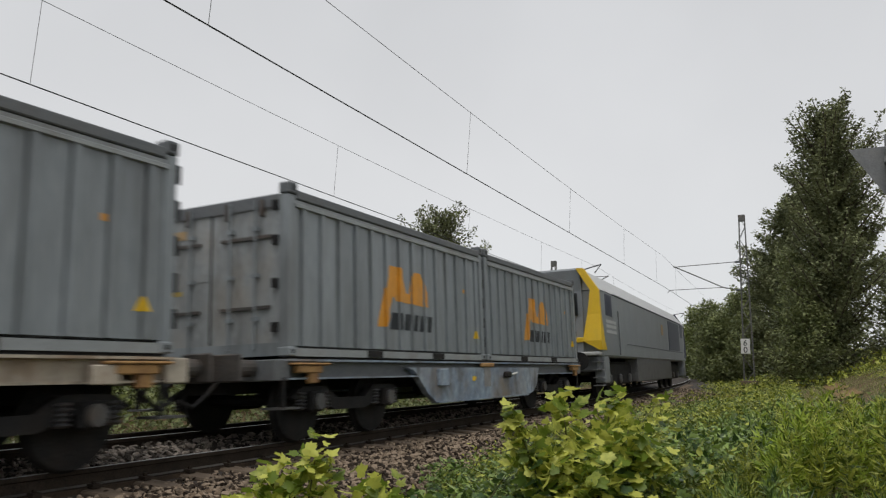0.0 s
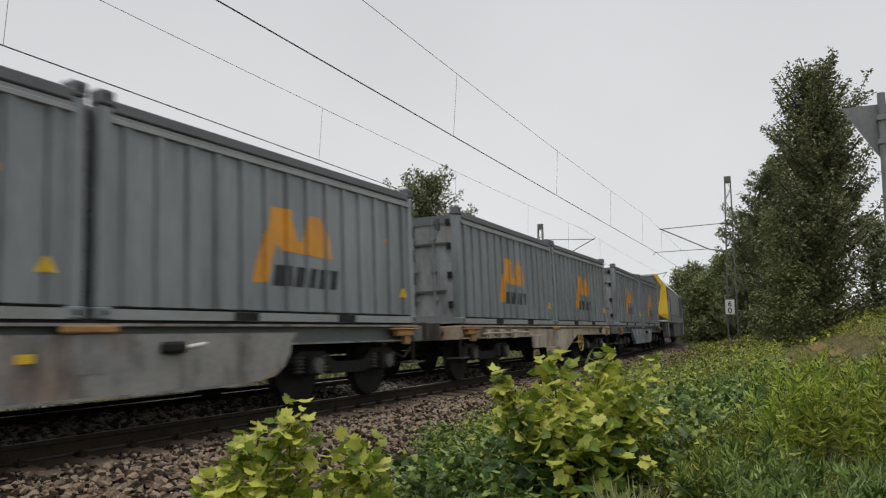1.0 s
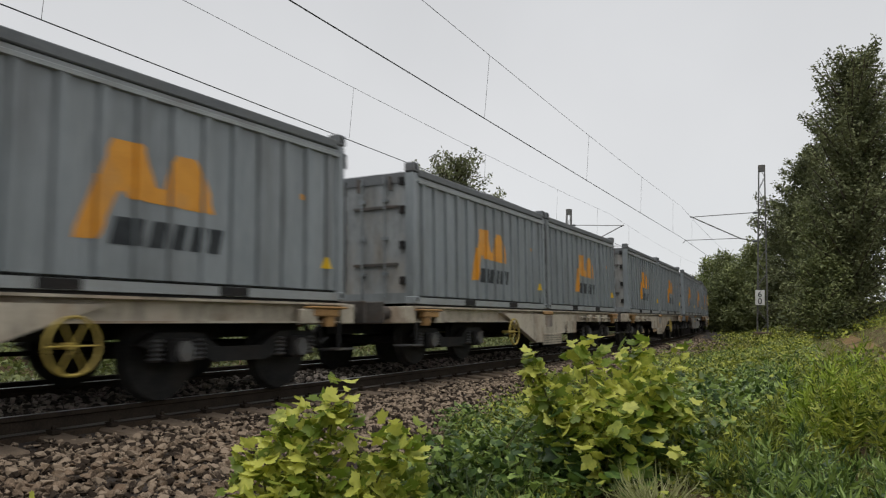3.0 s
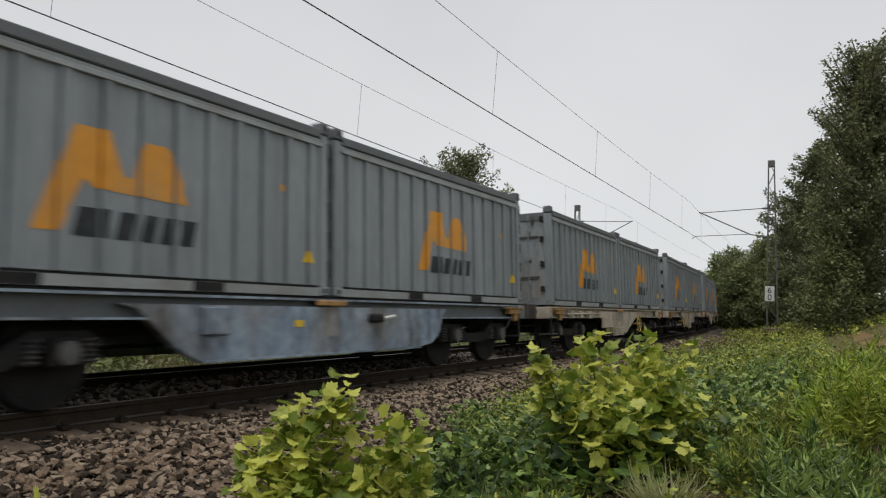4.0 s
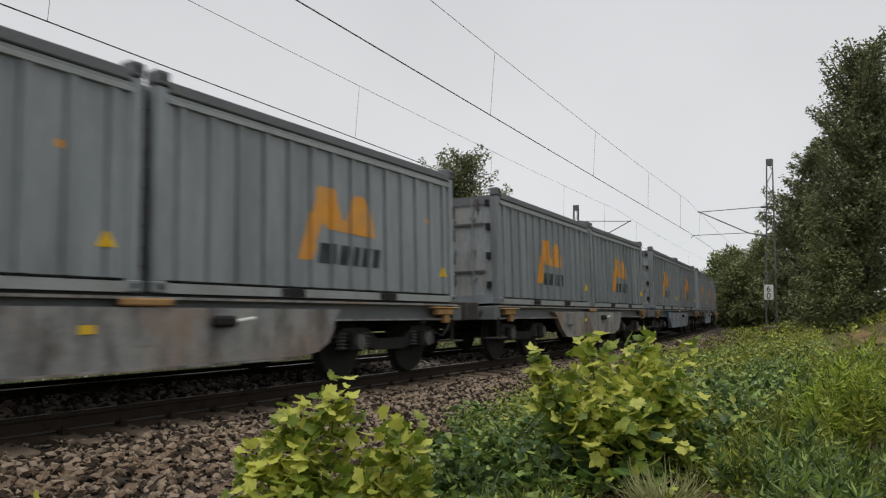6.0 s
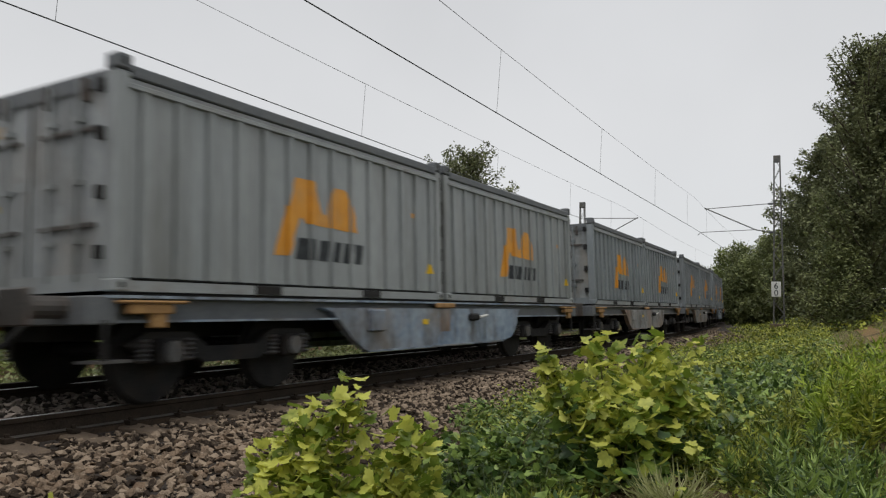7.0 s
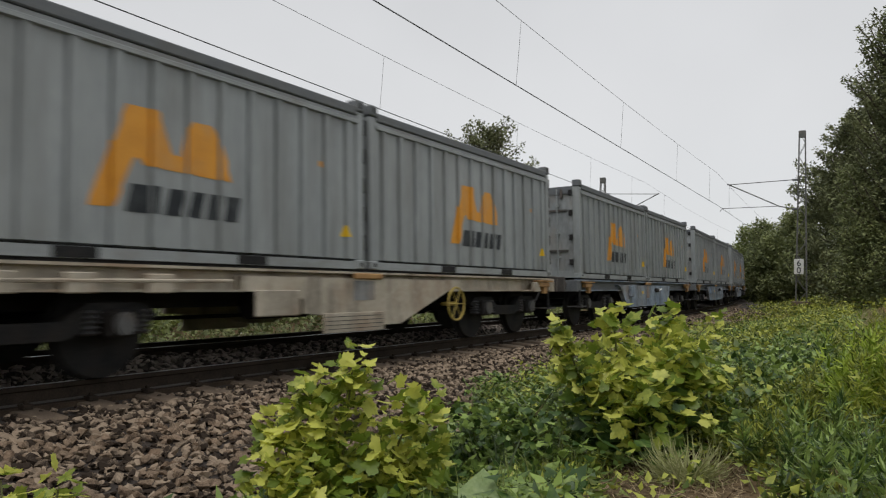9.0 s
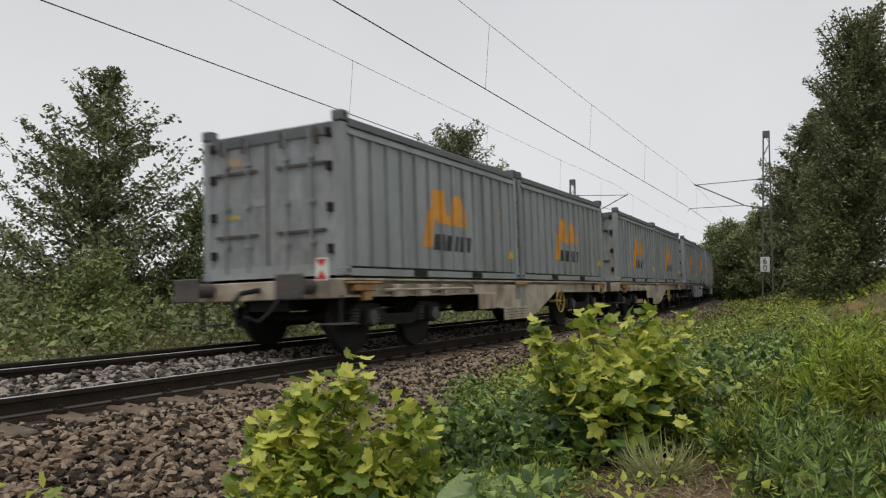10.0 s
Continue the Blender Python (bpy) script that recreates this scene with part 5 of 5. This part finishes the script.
tuft(-0.95, 3.86, 380, 0.28, TUFT, "pale dry grass tuft on the trodden verge")
tuft(-1.55, 3.8, 180, 0.30, GRASS, "grey-green grass tuft beside the sapling")
tuft(-1.75, 3.1, 120, 0.26, GRASS, "green grass tuft beside the sapling")
tuft(-1.95, 4.0, 260, 0.46, SEDGE, "tall grey-green grass tuft among the saplings")
tuft(-0.35, 4.3, 200, 0.30, GRASS, "green grass tuft at the edge of the trodden patch")
for x, y, h, n in ((-0.15, 4.6, 0.62, 26), (0.25, 5.3, 0.60, 26), (0.75, 4.2, 0.52, 22), (-0.5, 5.9, 0.58, 24)):
    p = np.array([x, y, float(ground_z(x, y))]) + rng.normal(0, 0.13, (n, 3)) * np.array([1, 1, 0])
    stalks("herb_clump", p, h * 0.85, 60, 0.09, LEAF_BRIGHT, "clump of bright yellow-green narrow-leaved shoots on the verge")
# one broad dock leaf
dock = empty("dock_plant")
for (bx, by, bz), long_, turn_, lean_ in (((-1.46, 2.66, 0.02), 0.22, 20, 58), ((-1.50, 2.62, 0.0), 0.17, 140, 40), ((-1.43, 2.70, 0.0), 0.15, 260, 35)):
    bm = bmesh.new()
    rows_ = []
    for k in range(9):
        q = k / 8
        half_ = 0.36 * long_ * math.sin(math.pi * (0.06 + 0.94 * q) ** 0.75) + 0.004
        rows_.append([bm.verts.new((side_ * half_, q * long_, 0.10 * abs(side_) * half_ + 0.012 * math.sin(9 * q + 2 * side_) - 0.35 * long_ * q * q)) for side_ in (-1, -0.5, 0, 0.5, 1)])
    for a, b in zip(rows_, rows_[1:]):
        for k in range(4):
            bm.faces.new((a[k], a[k + 1], b[k + 1], b[k]))
    lf = part("leaf", bm, LEAF_DOCK, dock, smooth=True)
    lf.matrix_basis = pose(bx, by, bz, lean_, 0, turn_)
tagged(dock, "broad pale green dock leaf in the herbs", "plant")


def sapling(base, stems, leaf, mat, label, seed, leaves_per=70, old=-1.0):
    """A young maple: several arching stems with lobed leaves on short stalks. Stems are given from the base."""
    r = np.random.default_rng(seed)
    t = empty("maple_sapling")
    pos, size, young = [], [], []
    for (x, y, z1, spread) in stems:
        a, b = np.array([x * 0.25, y * 0.25, 0.0]), np.array([x, y, z1])
        pts = [a + (b - a) * f + np.array([0, 0, 0.06 * math.sin(math.pi * f)]) for f in (0, 0.35, 0.7, 1)]
        bm = tube(bmesh.new(), pts, [0.010, 0.008, 0.006, 0.003], 5)
        for i in range(leaves_per):
            f = r.uniform(0.12, 1.0) ** 0.75
            c = a + (b - a) * f
            ang, rad = r.uniform(0, 2 * np.pi), spread * (0.12 + 0.88 * r.uniform(0, 1) ** 0.7) * (1.1 - 0.75 * f ** 2)
            p = c + np.array([math.cos(ang) * rad, math.sin(ang) * rad, r.normal(0.02, 0.05) - 0.15 * rad])
            pos.append(p)
            young.append(f + r.normal(0, 0.10) > old)
            size.append(leaf * r.uniform(0.5, 1.2))
        part("stem", bm, STEM, t, "thin green stem")
    pos, size, young = np.array(pos), np.array(size), np.array(young)
    if old > 0:
        scatter("mature_foliage", MAPLE, pos[~young], size[~young] * 1.1, LEAF_OLD, -0.35, None, 0.42, t)["label"] = "dark green lower leaves"
    scatter("foliage", MAPLE, pos[young], size[young], mat, -0.15, None, 0.5, t)
    t.matrix_basis = Matrix.Translation(base)
    return tagged(t, label, "sapling")


maple_low = sapling((-2.22, 2.66, -0.38), [(0.20, -0.06, 0.93, 0.22), (0.0, -0.10, 0.86, 0.26), (0.42, 0.14, 0.80, 0.28), (-0.10, -0.2, 0.70, 0.28), (0.36, 0.24, 0.60, 0.34), (0.12, -0.22, 0.55, 0.34)],
                    0.066, LEAF_MAPLE, "bright yellow-green young maple with lobed leaves", 1, 330, 0.38)
maple_wide = sapling((-1.45, 4.45, -0.15), [(-0.34, -0.22, 0.84, 0.16), (-0.08, 0.0, 0.93, 0.24), (0.30, 0.16, 0.76, 0.28), (0.12, 0.4, 0.90, 0.28), (0.2, -0.22, 0.55, 0.32), (0.42, 0.25, 0.60, 0.26), (-0.05, -0.15, 0.62, 0.3)],
                     0.088, LEAF_MAPLE, "spreading green young maple with large lobed leaves", 2, 180, 0.5)
sapling((-2.2, 4.0, -0.32), [(-0.05, 0.0, 0.55, 0.28), (0.22, 0.1, 0.52, 0.28), (0.1, -0.25, 0.48, 0.27), (0.35, 0.30, 0.62, 0.28), (0.5, -0.1, 0.46, 0.28)], 0.058, LEAF_HERB2, "low dark green shrub beside the ballast", 3, 230)
shoot = sapling((-2.42, 1.42, -0.42), [(0.05, 0.08, 0.66, 0.15), (-0.15, 0.0, 0.62, 0.14), (-0.34, 0.1, 0.62, 0.14), (-0.05, 0.16, 0.60, 0.15)], 0.062, LEAF_MAPLE, "small yellow-green maple shoot at the ballast's edge", 4, 75)
sapling((-2.3, 6.6, -0.3), [(0.0, 0.1, 0.80, 0.35), (0.4, 0.3, 0.86, 0.35), (0.7, 0.8, 0.95, 0.35), (0.2, 0.9, 0.9, 0.35)], 0.09, LEAF_MAPLE, "green young maple further along the verge", 5, 90, 0.6)
for x, y, n in ((-9.85, 6.9, 60), (-10.0, 6.1, 40), (-9.95, 9.4, 70)):
    u_ = np.array([x, y, float(ground_z(x, y))])
    fl = empty("white_flower")
    cl = u_ + rng.normal(0, 1, (n, 3)) * np.array([0.13, 0.13, 0.05]) + np.array([0, 0, 0.36])
    scatter("blossom", LEAF, cl, rng.uniform(0.03, 0.06, n), FLOWER, 0.1, None, 0.3, fl)
    bm = bmesh.new()
    for k in range(6):
        tube(bm, [u_, u_ + np.array([rng.normal(0, 0.1), rng.normal(0, 0.1), 0.36])], 0.004, 4)
    part("stalk", bm, STEM, fl)
    tagged(fl, "pale yellow-white flowering weed beside the far rail", "flower")

# loose ballast stones
def shard(r):
    """An angular broken stone about 2 across."""
    bm = bmesh.new()
    for q in r.normal(0, 1, (11, 3)):
        q = q / np.linalg.norm(q) * np.array([1.15, 0.85, 0.62])
        bm.verts.new([float(a) for a in q])
    hull = bmesh.ops.convex_hull(bm, input=bm.verts[:])
    bmesh.ops.delete(bm, geom=[v for v in bm.verts if not v.link_faces], context="VERTS")
    bmesh.ops.triangulate(bm, faces=bm.faces[:])
    bm.verts.index_update()
    tv = np.array([v.co[:] for v in bm.verts])
    tf = np.array([[v.index for v in f.verts] for f in bm.faces])
    bm.free()
    return tv, tf


def stones(n, s0, s1, l0, l1, size, seed, name, label, mat=STONE):
    r = np.random.default_rng(seed)
    verts, faces, count = [], [], 0
    shapes = [shard(r) for k in range(8)]
    for tv, tf in shapes:
        m = n // len(shapes)
        s, la = r.uniform(s0, s1, m), r.uniform(l0, l1, m)
        h = np.interp(la, [-3.4, -2.6, -1.9, -0.9, -0.5, 0, 0.5, 0.9, 1.9, 2.6, 3.5], [-0.53, -0.34, -0.17, -0.11, -0.10, -0.15, -0.22, -0.275, -0.31, -0.42, -0.56])
        th = BEND * s
        c = np.stack([-DIST - (1 - np.cos(th)) / BEND + la * np.cos(th), np.sin(th) / BEND + la * np.sin(th), h + r.uniform(-0.01, 0.03, m)], -1)
        yaw, tip, way_ = r.uniform(0, 2 * np.pi, m), r.normal(0, 0.42, m), r.uniform(0, 2 * np.pi, m)
        zero, unit = np.zeros(m), np.ones(m)
        flat = lambda a: np.stack([np.stack([np.cos(a), np.sin(a), zero], -1), np.stack([-np.sin(a), np.cos(a), zero], -1), np.stack([zero, zero, unit], -1)], 1)
        tilt_ = np.stack([np.stack([unit, zero, zero], -1), np.stack([zero, np.cos(tip), np.sin(tip)], -1), np.stack([zero, -np.sin(tip), np.cos(tip)], -1)], 1)
        rot = flat(yaw) @ tilt_ @ flat(way_)
        k = r.uniform(0.5, 1.45, (m, 1, 1)) * size
        verts.append(((tv[None] * k) @ rot + c[:, None]).reshape(-1, 3))
        faces.append((np.arange(m)[:, None, None] * len(tv) + tf[None]).reshape(-1, 3) + count)
        count += m * len(tv)
    me = bpy.data.meshes.new(name)
    me.from_pydata(np.concatenate(verts).tolist(), [], np.concatenate(faces).tolist())
    me.materials.append(mat)
    return tagged(new(name, me), label, "ballast", kind="stuff")


stones(16000, 0, 14, 1.30, 3.9, 0.042, 1, "ballast_stones", "angular brown and grey ballast stones beside the rail")
stones(9500, 0, 22, -0.70, 0.70, 0.042, 2, "ballast_stones", "grey ballast stones between the rails", STONE_GREY)
stones(9000, 14, 45, 0.85, 3.2, 0.05, 3, "ballast_stones", "ballast stones along the distant rail")
stones(1700, 0, 12, 0.92, 1.34, 0.032, 5, "ballast_stones", "brown ballast stones at the ends of the sleepers")
stones(4000, 0, 25, -2.6, -0.85, 0.04, 4, "ballast_stones", "grey ballast stones beyond the track", STONE_GREY)

# the stones nearest the camera, one by one
r_st = np.random.default_rng(12)
stone_meshes = []
for i in range(6):
    tv, tf = shard(r_st)
    me_ = bpy.data.meshes.new("stone")
    me_.from_pydata((tv * 0.05).tolist(), [], tf.tolist())
    me_.materials.append(STONE_ONE)
    stone_meshes.append(me_)
for i in range(300):
    s, la = r_st.uniform(2.6, 5.6), r_st.uniform(1.7, 3.3)
    ob = new("stone", stone_meshes[i % 6])
    ob.parent = bed
    h = float(np.interp(la, [0.9, 1.9, 2.6, 3.5], [-0.29, -0.31, -0.42, -0.56]))
    ob.matrix_basis = Matrix.Translation(track(s, la, h + 0.035)) @ Euler([r_st.uniform(-0.5, 0.5), r_st.uniform(-0.5, 0.5), r_st.uniform(0, 6)]).to_matrix().to_4x4() @ Matrix.Scale(float(r_st.uniform(0.7, 1.15)), 4)

# sleepers
one = boxes((-1.3, 1.3, -0.13, 0.13, -0.14, 0.0), bevel=0.02)
me_s = bpy.data.meshes.new("sleeper")
one.to_mesh(me_s)
one.free()
me_s.materials.append(SLEEPER)
for i in range(-8, 90):
    s = i * 0.6
    ob = new("sleeper", me_s)
    p = track(s, 0, -0.195)
    ob.matrix_basis = Matrix.Translation(p) @ Euler((0, -CANT, BEND * s)).to_matrix().to_4x4()
    tagged(ob, "worn brown concrete sleeper bedded in ballast", "sleeper", "sleepers under the track", "structure")


# ---- what moves ----
RUN = [(0.0, 7.05), (0.5, 16.7), (1.0, 26.42), (1.5, 36.2), (2.0, 46.05), (2.5, 55.88), (3.0, 65.7), (3.5, 75.55), (4.0, 85.4), (4.5, 95.3), (5.0, 105.07), (5.5, 114.85), (6.0, 124.6),
       (6.5, 134.4), (7.0, 144.2), (7.5, 154.1), (8.0, 163.9), (8.5, 173.8), (9.0, 183.7), (9.5, 193.72), (10.0, 203.82)]


def at(s, h=0.0):
    """The pose of a thing that stands on the track with its middle at s."""
    p = track(s + 0.0, 0.03, 0)
    th = BEND * s
    lean = Matrix.Rotation(-LEAN, 4, "Y")
    return Matrix.Translation(p) @ Matrix.Rotation(th, 4, "Z") @ lean @ Matrix.Translation((0, 0, h))


def motions():
    for i, w in enumerate(wagons):
        turned = Matrix.Rotation(math.pi, 4, "Z") if i == 4 else Matrix.Identity(4)
        walk(w, [(t, at(s - PITCH * i + LEN + GAP / 2) @ turned) for t, s in RUN])
    for i, c in enumerate(containers):
        k, second = divmod(i, 2)
        back = second * (LEN + GAP)
        walk(c, [(t, at(s - PITCH * k + LEN + GAP / 2) @ Matrix.Translation((0, back - LEN - GAP / 2, DECK))) for t, s in RUN])
    # the saplings sway in the train's wind: degrees towards the bank
    sway = [(0.0, 0), (0.5, -2.0), (1.0, -3.5), (1.5, -3.3), (2.0, 4.0), (2.5, -0.5), (3.0, 0.5), (3.5, 2.0), (4.0, -1.5), (4.5, 2.6), (5.0, 1.8), (5.5, 1.6), (6.0, -1.5), (6.5, 1.5),
            (7.0, -1.0), (7.5, -5.5), (8.0, -3.5), (8.5, 2.0), (9.0, -1.6), (9.5, 4.3), (10.0, 4.0)]
    for ob, amount in ((maple_low, 1.0), (maple_wide, 0.35), (shoot, 0.6)):
        home = ob.matrix_basis.copy()
        walk(ob, [(t, home @ Matrix.Rotation(radians(a * amount), 4, Vector((-0.5, 0.87, 0)))) for t, a in sway])
    walk(loco, [(t, at(s + 2 * LEN + GAP + 1.0 + 11.2)) for t, s in RUN])


motions()
